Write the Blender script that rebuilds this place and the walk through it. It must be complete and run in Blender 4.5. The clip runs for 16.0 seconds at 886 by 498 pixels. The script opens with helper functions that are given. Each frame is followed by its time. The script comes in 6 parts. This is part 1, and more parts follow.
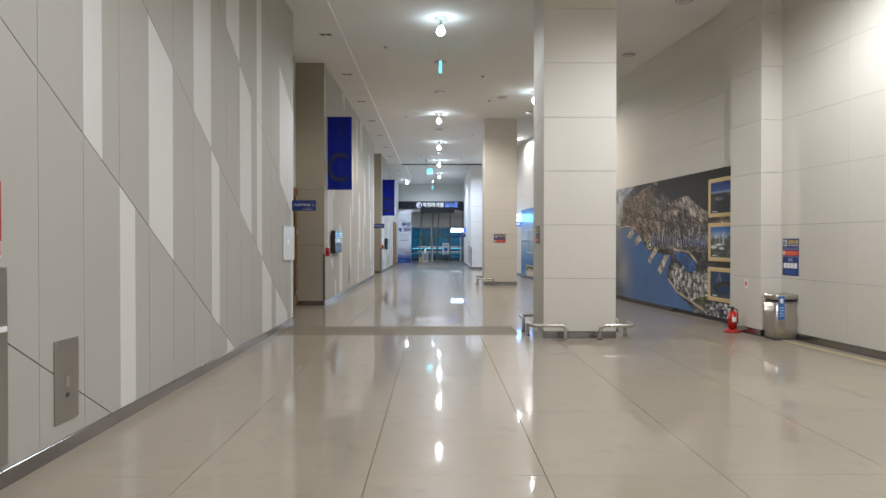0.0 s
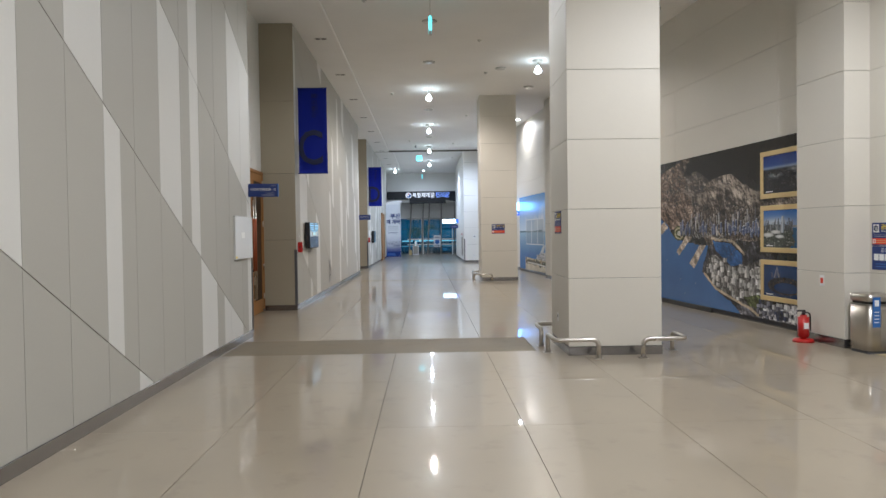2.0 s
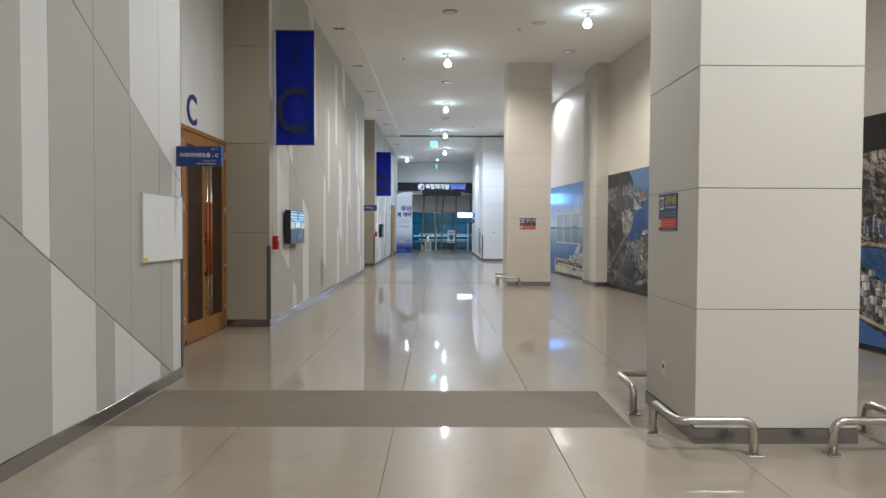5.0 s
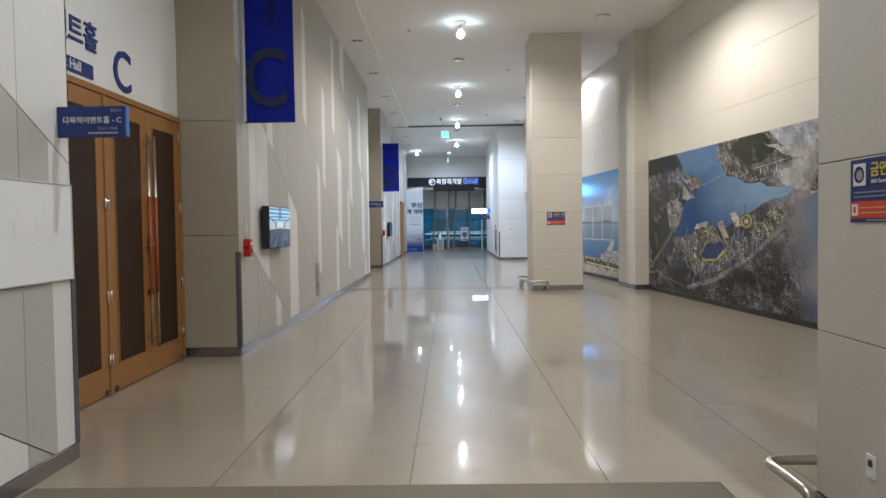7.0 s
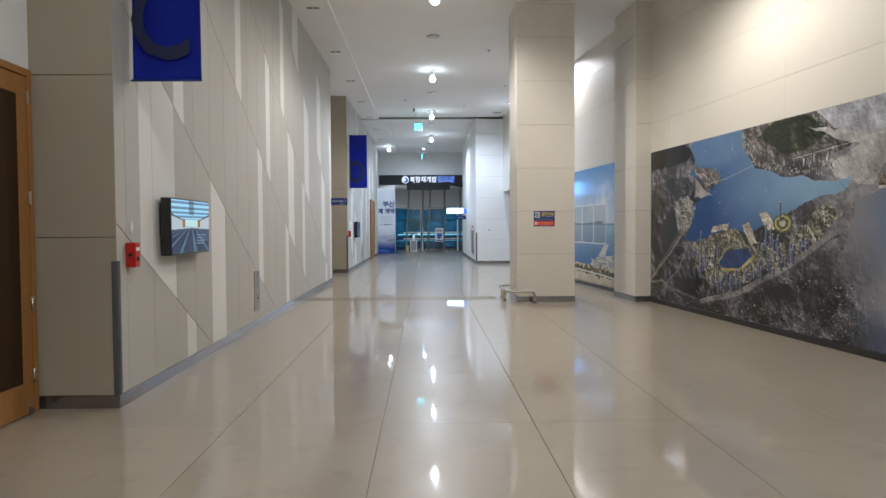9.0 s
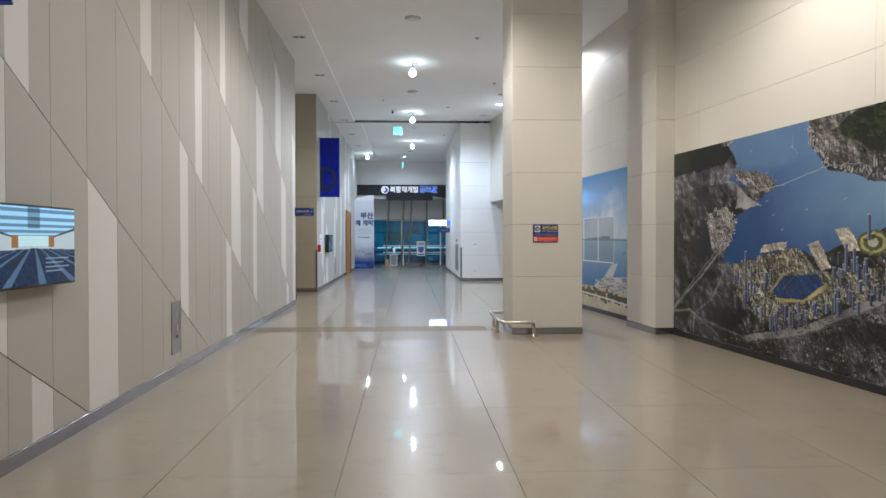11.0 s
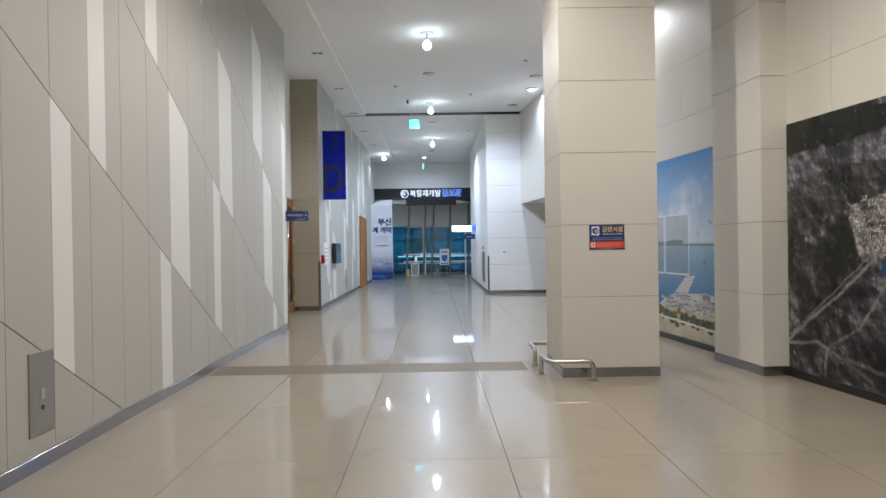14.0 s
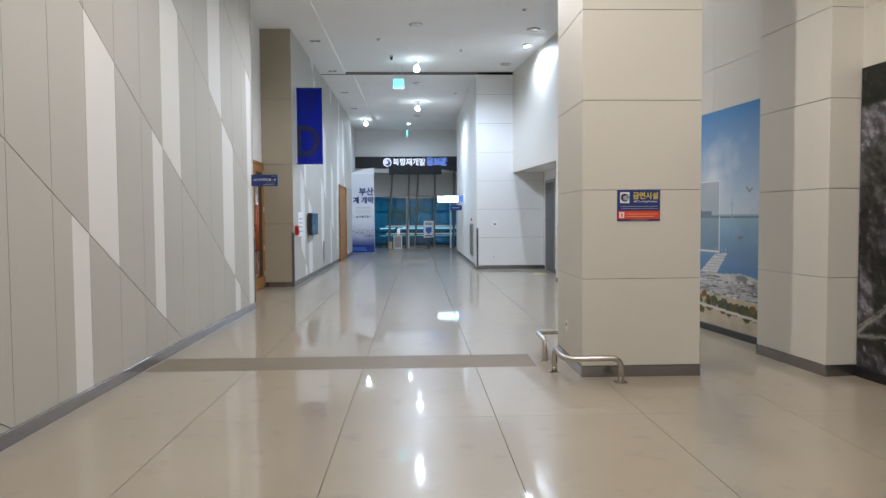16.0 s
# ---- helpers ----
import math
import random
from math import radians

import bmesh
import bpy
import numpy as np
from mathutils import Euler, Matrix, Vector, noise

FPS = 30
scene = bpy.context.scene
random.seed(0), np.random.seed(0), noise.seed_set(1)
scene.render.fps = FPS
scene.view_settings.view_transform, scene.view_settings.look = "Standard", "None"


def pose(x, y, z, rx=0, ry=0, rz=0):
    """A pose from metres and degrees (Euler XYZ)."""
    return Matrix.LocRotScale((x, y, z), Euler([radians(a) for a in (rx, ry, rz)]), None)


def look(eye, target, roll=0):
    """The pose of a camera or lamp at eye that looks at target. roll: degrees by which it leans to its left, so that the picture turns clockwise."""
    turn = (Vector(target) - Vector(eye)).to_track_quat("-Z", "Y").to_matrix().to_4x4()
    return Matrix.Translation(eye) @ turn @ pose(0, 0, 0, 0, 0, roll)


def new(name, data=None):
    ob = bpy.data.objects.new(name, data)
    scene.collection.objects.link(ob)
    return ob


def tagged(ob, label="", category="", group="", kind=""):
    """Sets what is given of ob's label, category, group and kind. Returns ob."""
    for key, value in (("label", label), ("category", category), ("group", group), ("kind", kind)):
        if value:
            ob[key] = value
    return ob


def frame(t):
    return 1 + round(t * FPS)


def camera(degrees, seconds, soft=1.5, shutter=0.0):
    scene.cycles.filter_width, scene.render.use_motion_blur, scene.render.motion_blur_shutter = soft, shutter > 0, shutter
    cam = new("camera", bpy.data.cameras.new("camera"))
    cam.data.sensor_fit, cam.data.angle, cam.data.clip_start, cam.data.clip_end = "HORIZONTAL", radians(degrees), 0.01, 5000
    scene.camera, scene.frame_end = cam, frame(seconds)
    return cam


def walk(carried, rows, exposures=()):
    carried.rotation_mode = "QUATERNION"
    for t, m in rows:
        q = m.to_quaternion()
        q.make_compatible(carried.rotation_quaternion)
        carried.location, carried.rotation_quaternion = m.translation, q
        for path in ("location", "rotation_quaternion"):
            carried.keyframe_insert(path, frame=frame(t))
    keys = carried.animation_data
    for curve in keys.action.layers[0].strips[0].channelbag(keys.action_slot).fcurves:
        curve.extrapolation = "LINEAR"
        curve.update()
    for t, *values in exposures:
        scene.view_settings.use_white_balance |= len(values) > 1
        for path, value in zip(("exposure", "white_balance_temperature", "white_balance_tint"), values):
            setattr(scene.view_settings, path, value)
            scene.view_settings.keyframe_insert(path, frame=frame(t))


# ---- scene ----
cam = camera(65.1, 16.0)
PATH = [
    (0, (0.253, 0.335, 1.694), (0.272, 2.335, 1.673), -0.0),
    (0.5, (0.266, 1.058, 1.684), (0.211, 3.057, 1.65), -0.8),
    (1, (0.122, 1.768, 1.668), (0.155, 3.768, 1.666), -1.6),
    (1.5, (0.222, 2.426, 1.68), (0.185, 4.426, 1.701), -0.8),
    (2, (0.219, 3.111, 1.681), (0.265, 5.11, 1.637), -0.8),
    (2.5, (0.266, 3.753, 1.662), (0.266, 5.753, 1.621), -0.8),
    (3, (0.199, 4.465, 1.648), (0.185, 6.463, 1.545), -0.5),
    (3.2, (0.195, 4.77, 1.655), (0.217, 6.769, 1.607), -0.6),
    (5.3, (0.089, 7.521, 1.672), (0.104, 9.52, 1.611), 0.4),
    (5.5, (0.063, 7.806, 1.694), (0.103, 9.804, 1.632), 0.9),
    (6, (0.065, 8.444, 1.694), (0.047, 10.444, 1.663), 0.3),
    (6.5, (0.038, 9.096, 1.679), (0.066, 11.094, 1.611), 0.6),
    (7, (0.042, 9.771, 1.671), (0.02, 11.77, 1.605), -0.8),
    (7.5, (0.116, 10.388, 1.661), (0.12, 12.386, 1.559), 1.0),
    (8, (0.086, 11.022, 1.648), (0.128, 13.019, 1.554), -0.8),
    (8.5, (0.148, 11.654, 1.671), (0.129, 13.652, 1.58), -0.9),
    (8.7, (0.131, 11.914, 1.672), (0.173, 13.913, 1.607), -0.6),
    (10.8, (0.273, 14.771, 1.718), (0.331, 16.768, 1.648), 0.3),
    (11, (0.26, 15.027, 1.743), (0.359, 17.025, 1.712), -0.1),
    (11.5, (0.311, 15.638, 1.729), (0.326, 17.637, 1.703), -0.3),
    (12, (0.332, 16.254, 1.7), (0.416, 18.251, 1.635), -0.2),
    (12.5, (0.357, 16.81, 1.694), (0.466, 18.806, 1.623), -1.2),
    (13, (0.375, 17.407, 1.698), (0.429, 19.404, 1.605), -0.7),
    (13.5, (0.391, 17.909, 1.71), (0.498, 19.905, 1.644), -1.4),
    (14, (0.479, 18.416, 1.745), (0.503, 20.416, 1.736), -0.9),
    (14.5, (0.457, 18.791, 1.729), (0.592, 20.787, 1.726), -0.2),
    (15, (0.465, 19.205, 1.704), (0.568, 21.203, 1.68), -0.6),
    (15.5, (0.492, 19.681, 1.716), (0.521, 21.679, 1.644), 0.4),
    (16, (0.382, 20.178, 1.707), (0.457, 22.175, 1.618), -0.4),
]
walk(cam, [(t, look(eye, target, roll)) for t, eye, target, roll in PATH])

# ---- world, lights, exposure ----
scene.view_settings.exposure = -0.08
world = bpy.data.worlds.new("night_world")
scene.world = world
world.use_nodes = True
world.node_tree.nodes["Background"].inputs[0].default_value = (0.02, 0.05, 0.09, 1)
world.node_tree.nodes["Background"].inputs[1].default_value = 0.3

CEIL = 6.5
LIT_BULBS = [(0.35, 15.3), (0.35, 26.4), (0.38, 33.9), (0.42, 41.4), (0.46, 49.0), (-2.0, 53.6), (3.4, 22.6)]
WARM, MILD, COOL = (0.92, 0.955, 1.025), (0.92, 0.94, 1.01), (0.72, 0.87, 1.13)


def lamp(x, y, z, watts, colour):
    """Light of a ceiling lamp, or added fill where none hangs: a wide cone, kept off the ceiling."""
    data = bpy.data.lights.new("lamp_or_fill_light", "SPOT")
    data.energy, data.color, data.shadow_soft_size, data.spot_size, data.spot_blend = watts, colour, 0.06, radians(170), 0.58
    ob = new("lamp_or_fill_light", data)
    ob.location = (x, y, z)
    return ob


# First four: unseen lights added to brighten the near end; no pendant hangs there.
for lx, ly, lz, lw, lc in [(0.35, -3.6, 6.08, 380, WARM), (0.35, 4.0, 6.08, 470, WARM), (4.6, -1.0, 6.08, 640, WARM), (4.6, 8.9, 6.08, 900, WARM), (0.35, 15.3, 6.08, 400, WARM),
                           (3.4, 22.6, 6.08, 580, (1.01, 0.95, 0.89)), (0.35, 26.4, 6.08, 450, (1.02, 0.95, 0.90)), (0.38, 33.9, 6.08, 640, MILD), (0.42, 41.4, 6.08, 690, COOL), (0.46, 49.0, 6.08, 740, COOL),
                           # The last light of this row is added to brighten the header wall.
                           (-2.0, 53.6, 6.08, 110, COOL), (4.12, 32.6, 6.42, 330, MILD), (3.50, 39.6, 6.42, 330, COOL), (0.0, 55.6, 6.42, 180, COOL)]:
    lamp(lx, ly, lz, lw, lc)


# ---- materials ----
def material(name, colour, rough=0.5, metal=0.0, grain=0.0, grain_scale=40.0, stain=0.06, bump=0.0, emit=0.0, spec=0.5, vary=0.0, stretch=(1, 1, 1)):
    """Painted, metal or stone surface with a coarse stain and a fine grain."""
    m = bpy.data.materials.new(name)
    m.use_nodes = True
    nt = m.node_tree
    b = nt.nodes["Principled BSDF"]
    b.inputs["Roughness"].default_value, b.inputs["Metallic"].default_value = rough, metal
    b.inputs["Specular IOR Level"].default_value = spec
    b.inputs["Base Color"].default_value = (*colour, 1)
    if emit:
        b.inputs["Emission Color"].default_value = (*colour, 1)
        b.inputs["Emission Strength"].default_value = emit
        return m
    tc = nt.nodes.new("ShaderNodeTexCoord")
    mp = nt.nodes.new("ShaderNodeMapping")
    mp.inputs["Scale"].default_value = stretch
    geo = nt.nodes.new("ShaderNodeNewGeometry")
    nt.links.new(geo.outputs["Position"], mp.inputs["Vector"])
    big, fine = nt.nodes.new("ShaderNodeTexNoise"), nt.nodes.new("ShaderNodeTexNoise")
    big.inputs["Scale"].default_value, big.inputs["Detail"].default_value = 0.9, 4
    fine.inputs["Scale"].default_value, fine.inputs["Detail"].default_value = grain_scale, 3
    for n in (big, fine):
        nt.links.new(mp.outputs[0], n.inputs["Vector"])

    def math_node(op, a, c):
        n = nt.nodes.new("ShaderNodeMath")
        n.operation = op
        for i, v in enumerate((a, c)):
            if isinstance(v, (int, float)):
                n.inputs[i].default_value = v
            else:
                nt.links.new(v, n.inputs[i])
        return n.outputs[0]

    value = math_node("ADD", math_node("MULTIPLY", big.outputs["Fac"], 2 * stain), math_node("MULTIPLY", fine.outputs["Fac"], 2 * grain))
    value = math_node("ADD", value, 1 - stain - grain)
    if vary:
        oi = nt.nodes.new("ShaderNodeObjectInfo")
        value = math_node("ADD", value, math_node("MULTIPLY", math_node("SUBTRACT", oi.outputs["Random"], 0.5), 2 * vary))
    mix = nt.nodes.new("ShaderNodeMix")
    mix.data_type, mix.blend_type = "RGBA", "MULTIPLY"
    mix.inputs[0].default_value = 1
    mix.inputs[6].default_value = (*colour, 1)
    nt.links.new(value, mix.inputs[7])
    nt.links.new(mix.outputs[2], b.inputs["Base Color"])
    rg = math_node("ADD", math_node("MULTIPLY", big.outputs["Fac"], rough * 0.5), rough * 0.75)
    nt.links.new(rg, b.inputs["Roughness"])
    if bump:
        bp = nt.nodes.new("ShaderNodeBump")
        bp.inputs["Strength"].default_value, bp.inputs["Distance"].default_value = bump, 0.01
        nt.links.new(fine.outputs["Fac"], bp.inputs["Height"])
        nt.links.new(bp.outputs[0], b.inputs["Normal"])
    return m


M = dict(
    panel_beige=material("wall_panel_beige", (0.44, 0.425, 0.38), 0.55, grain=0.02, stain=0.04, bump=0.03, vary=0.015),
    panel_light=material("wall_panel_light", (0.68, 0.67, 0.635), 0.5, grain=0.02, stain=0.03, bump=0.03, vary=0.015),
    groove=material("panel_groove", (0.16, 0.15, 0.13), 0.8),
    stone=material("cream_panel", (0.63, 0.595, 0.525), 0.55, grain=0.02, stain=0.035, bump=0.03, vary=0.012),
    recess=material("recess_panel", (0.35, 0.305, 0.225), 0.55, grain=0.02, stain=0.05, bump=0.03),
    white=material("white_paint", (0.76, 0.75, 0.72), 0.6, grain=0.02, stain=0.04, bump=0.04),
    ceiling=material("ceiling_paint", (0.84, 0.835, 0.82), 0.8, grain=0.02, stain=0.05, bump=0.05, grain_scale=90),
    floor=material("polished_floor", (0.375, 0.318, 0.240), 0.34, grain=0.035, stain=0.15, grain_scale=130, vary=0.02, spec=0.52),
    matte=material("matte_floor_band", (0.205, 0.168, 0.119), 0.6, grain=0.05, stain=0.2, grain_scale=150, spec=0.3),
    base=material("grey_baseboard", (0.27, 0.262, 0.262), 0.2, metal=0.9, grain=0.03, stain=0.08),
    steel=material("brushed_steel", (0.55, 0.52, 0.48), 0.28, metal=1.0, grain=0.05, grain_scale=60, stain=0.06),
    darksteel=material("plain_steel_plate", (0.36, 0.34, 0.31), 0.4, metal=0.8, grain=0.04, stain=0.08),
    rubber=material("grey_rubber", (0.085, 0.085, 0.09), 0.6, grain=0.03),
    wood=material("oak_veneer", (0.31, 0.138, 0.036), 0.42, grain=0.16, grain_scale=14, stain=0.08, stretch=(6, 6, 0.5)),
    dark_wood=material("brown_panel", (0.034, 0.015, 0.005), 0.45, spec=0.2, grain=0.12, grain_scale=30, stain=0.1),
    blue=material("blue_fabric", (0.002, 0.021, 0.36), 0.7, grain=0.05, stain=0.12, bump=0.1),
    navy=material("navy_print", (0.008, 0.014, 0.06), 0.6, stain=0.05),
    navy_sign=material("navy_sign", (0.008, 0.03, 0.17), 0.4, stain=0.04),
    sign_white=material("white_print", (0.8, 0.8, 0.8), 0.5, stain=0.02),
    sign_grey=material("grey_print", (0.35, 0.36, 0.4), 0.5, stain=0.02),
    sign_red=material("red_print", (0.70, 0.06, 0.025), 0.45, stain=0.03),
    sign_yellow=material("yellow_print", (0.75, 0.55, 0.05), 0.45, stain=0.03),
    sign_blue=material("light_blue_print", (0.03, 0.14, 0.42), 0.45, stain=0.03),
    red=material("red_paint", (0.45, 0.012, 0.01), 0.35, stain=0.05),
    orange=material("red_handle_wrap", (0.33, 0.07, 0.02), 0.5, stain=0.08),
    black=material("black_plastic", (0.012, 0.012, 0.014), 0.35, stain=0.05),
    black_board=material("black_board", (0.013, 0.013, 0.016), 0.6, stain=0.05),
    gold=material("light_wood_frame", (0.62, 0.46, 0.22), 0.45, grain=0.08, grain_scale=30, stain=0.06),
    board=material("whiteboard_enamel", (0.80, 0.80, 0.79), 0.2, stain=0.03),
    bulb=material("lit_bulb", (0.72, 0.90, 1.0), emit=40.0),
    exit=material("lit_exit_sign", (0.10, 0.72, 0.85), emit=2.6),
    led=material("lit_sign_face", (0.42, 0.70, 1.0), emit=9.0),
    blue_glow=material("lit_blue_sign", (0.10, 0.36, 1.0), emit=16.0),
    lens=material("unlit_diffuser", (0.55, 0.55, 0.53), 0.4, stain=0.03),
    yellow=material("tactile_yellow", (0.44, 0.36, 0.22), 0.6, grain=0.05, stain=0.1),
    tin=material("sign_letters_lit", (0.9, 0.93, 1.0), emit=0.6),
    letters_pale=material("sign_letters_pale_blue", (0.22, 0.38, 0.95), emit=0.7),
    letters_blue=material("sign_letters_blue", (0.06, 0.17, 0.75), emit=0.7),
)
def ripple(m, scale, distance):
    """Slow unevenness of a polished floor, which draws its reflections out."""
    nt = m.node_tree
    geo = nt.nodes.new("ShaderNodeNewGeometry")
    n, bp = nt.nodes.new("ShaderNodeTexNoise"), nt.nodes.new("ShaderNodeBump")
    n.inputs["Scale"].default_value, n.inputs["Detail"].default_value = scale, 2
    bp.inputs["Distance"].default_value, bp.inputs["Strength"].default_value = distance, 1
    nt.links.new(geo.outputs["Position"], n.inputs["Vector"])
    nt.links.new(n.outputs["Fac"], bp.inputs["Height"])
    nt.links.new(bp.outputs[0], nt.nodes["Principled BSDF"].inputs["Normal"])


ripple(M["floor"], 2.2, 0.0007)
polish = M["floor"].node_tree.nodes["Principled BSDF"]
polish.inputs["Specular IOR Level"].default_value = 0.3
polish.inputs["Coat Weight"].default_value, polish.inputs["Coat Roughness"].default_value, polish.inputs["Coat IOR"].default_value = 0.66, 0.04, 1.5


def scuffs(m):
    """Foot traffic on the polish: soft smudges that dull it and a few darker stains."""
    nt = m.node_tree
    b = nt.nodes["Principled BSDF"]
    geo = nt.nodes.new("ShaderNodeNewGeometry")
    smudge, stain = nt.nodes.new("ShaderNodeTexNoise"), nt.nodes.new("ShaderNodeTexNoise")
    smudge.inputs["Scale"].default_value, smudge.inputs["Detail"].default_value, smudge.inputs["Distortion"].default_value = 1.7, 5, 0.6
    stain.inputs["Scale"].default_value, stain.inputs["Detail"].default_value, stain.inputs["Roughness"].default_value = 3.1, 7, 0.62
    dull, dark = nt.nodes.new("ShaderNodeMapRange"), nt.nodes.new("ShaderNodeMapRange")
    for r, a in ((dull, (0.42, 0.72, 0.018, 0.075)), (dark, (0.56, 0.74, 1.0, 0.84))):
        for i in range(4):
            r.inputs[1 + i].default_value = a[i]
    for n, r in ((smudge, dull), (stain, dark)):
        nt.links.new(geo.outputs["Position"], n.inputs["Vector"])
        nt.links.new(n.outputs["Fac"], r.inputs[0])
    nt.links.new(dull.outputs[0], b.inputs["Coat Roughness"])
    mix = nt.nodes.new("ShaderNodeMix")
    mix.data_type, mix.blend_type = "RGBA", "MULTIPLY"
    mix.inputs[0].default_value = 1
    nt.links.new(b.inputs["Base Color"].links[0].from_socket, mix.inputs[6])
    nt.links.new(dark.outputs[0], mix.inputs[7])
    nt.links.new(mix.outputs[2], b.inputs["Base Color"])


scuffs(M["floor"])
scuffs(M["matte"])
glass = bpy.data.materials.new("window_glass")
glass.use_nodes = True
gb = glass.node_tree.nodes["Principled BSDF"]
gb.inputs["Base Color"].default_value = (0.75, 0.9, 0.95, 1)
gb.inputs["Transmission Weight"].default_value, gb.inputs["Roughness"].default_value, gb.inputs["IOR"].default_value = 1, 0.02, 1.45
M["glass"] = glass


# ---- mesh helpers ----
def mesh_object(name, bm, mat, parent=None, label="", smooth=False):
    me = bpy.data.meshes.new(name)
    bmesh.ops.recalc_face_normals(bm, faces=bm.faces)
    for f in bm.faces:
        f.smooth = smooth
    bm.to_mesh(me)
    bm.free()
    me.materials.append(mat)
    ob = new(name, me)
    ob.parent = parent
    if label:
        ob["label"] = label
    return ob


def part(name, bm, mat, parent, label="", smooth=False):
    return mesh_object(name, bm, mat, parent, label, smooth)


def thing(name, label, category, loc=(0, 0, 0), group="", kind="", rz=0.0):
    e = new(name)
    e.empty_display_size = 0.1
    e.matrix_basis = pose(*loc, 0, 0, rz)
    return tagged(e, label, category, group, kind)


def box(x0, x1, y0, y1, z0, z1, bevel=0.0, bm=None, seg=1):
    bm2 = bmesh.new()
    vs = [bm2.verts.new((x, y, z)) for x in (x0, x1) for y in (y0, y1) for z in (z0, z1)]
    for q in ((0, 1, 3, 2), (4, 6, 7, 5), (0, 4, 5, 1), (2, 3, 7, 6), (0, 2, 6, 4), (1, 5, 7, 3)):
        bm2.faces.new([vs[i] for i in q])
    if bevel:
        bmesh.ops.bevel(bm2, geom=bm2.edges[:], offset=bevel, segments=seg, affect="EDGES", profile=0.5)
    return join(bm, bm2)


def join(bm, bm2):
    if bm is None:
        return bm2
    tmp = bpy.data.meshes.new("tmp")
    bm2.to_mesh(tmp)
    bm2.free()
    bm.from_mesh(tmp)
    bpy.data.meshes.remove(tmp)
    return bm


def disc(cx, cy, z0, z1, r, r1=None, n=28, bm=None, bevel=0.0, matrix=None):
    bm2 = bmesh.new()
    bmesh.ops.create_cone(bm2, cap_ends=True, segments=n, radius1=r, radius2=r if r1 is None else r1, depth=z1 - z0)
    if bevel:
        bmesh.ops.bevel(bm2, geom=[e for e in bm2.edges if len(e.link_faces) == 2 and e.calc_face_angle() > 0.8], offset=bevel, segments=2, affect="EDGES")
    bmesh.ops.translate(bm2, verts=bm2.verts, vec=(cx, cy, (z0 + z1) / 2))
    if matrix:
        bmesh.ops.transform(bm2, matrix=matrix, verts=bm2.verts)
    return join(bm, bm2)


def prism(poly, x0, x1, bm=None):
    """A plate in the y-z plane, from x0 to x1, with the outline poly [(y, z)]."""
    bm2 = bmesh.new()
    a = [bm2.verts.new((x0, y, z)) for y, z in poly]
    b = [bm2.verts.new((x1, y, z)) for y, z in poly]
    bm2.faces.new(a)
    bm2.faces.new(b[::-1])
    for i in range(len(poly)):
        j = (i + 1) % len(poly)
        bm2.faces.new((a[i], b[i], b[j], a[j]))
    return join(bm, bm2)


def tube(points, r, n=12, bend=0.0, bm=None):
    """A round bar along points, with its corners rounded by bend."""
    pts = [Vector(p) for p in points]
    path = [pts[0]]
    for a, b, c in zip(pts, pts[1:], pts[2:]):
        if bend:
            d0, d1 = (a - b).normalized(), (c - b).normalized()
            p0, p1 = b + d0 * bend, b + d1 * bend
            path += [p0 * (1 - t) ** 2 + b * 2 * t * (1 - t) + p1 * t * t for t in (0, 0.2, 0.4, 0.6, 0.8, 1)]
        else:
            path.append(b)
    path.append(pts[-1])
    bm2 = bmesh.new()
    rings, up = [], None
    for i, p in enumerate(path):
        d = (path[min(i + 1, len(path) - 1)] - path[max(i - 1, 0)]).normalized()
        if up is None:
            up = d.orthogonal().normalized()
        up = (up - d * up.dot(d)).normalized()
        side = d.cross(up)
        rings.append([bm2.verts.new(p + (up * math.cos(k * math.tau / n) + side * math.sin(k * math.tau / n)) * r) for k in range(n)])
    for ra, rb in zip(rings, rings[1:]):
        for k in range(n):
            bm2.faces.new((ra[k], ra[(k + 1) % n], rb[(k + 1) % n], rb[k]))
    bm2.faces.new(rings[0])
    bm2.faces.new(rings[-1][::-1])
    return join(bm, bm2)


def text_part(name, words, size, mat, parent, m, depth=0.002, bold=0.0, label="", width=None):
    """Words as a thin mesh. m places the text's own x-y plane; the words are centred."""
    cu = bpy.data.curves.new(name, "FONT")
    cu.body, cu.size, cu.align_x, cu.align_y, cu.extrude, cu.offset = words, size, "CENTER", "CENTER", depth, bold
    cu.resolution_u = 3
    tmp = new(name, cu)
    bpy.context.view_layer.update()
    me = bpy.data.meshes.new_from_object(tmp.evaluated_get(bpy.context.evaluated_depsgraph_get()))
    bpy.data.objects.remove(tmp)
    bpy.data.curves.remove(cu)
    if width and len(me.vertices):
        xs = [v.co.x for v in me.vertices]
        k = width / max(1e-6, max(xs) - min(xs))
        for v in me.vertices:
            v.co.x *= k
    # each word is a piece of its own: split where the gap is wide
    bm = bmesh.new()
    bm.from_mesh(me)
    bpy.data.meshes.remove(me)
    spans = sorted((min(v.co.x for v in f.verts), max(v.co.x for v in f.verts)) for f in bm.faces)
    cuts, reach = [], None
    for lo, hi in spans:
        if reach is not None and " " in words and lo - reach > 0.17 * size:
            cuts.append((lo + reach) / 2)
        reach = hi if reach is None else max(reach, hi)
    made = None
    for lo, hi in zip([-1e9] + cuts, cuts + [1e9]):
        piece = bm.copy()
        bmesh.ops.delete(piece, geom=[f for f in piece.faces if not lo < f.calc_center_median().x < hi], context="FACES")
        bmesh.ops.transform(piece, matrix=m, verts=piece.verts)
        made = mesh_object(name, piece, mat, parent, label)
    bm.free()
    return made


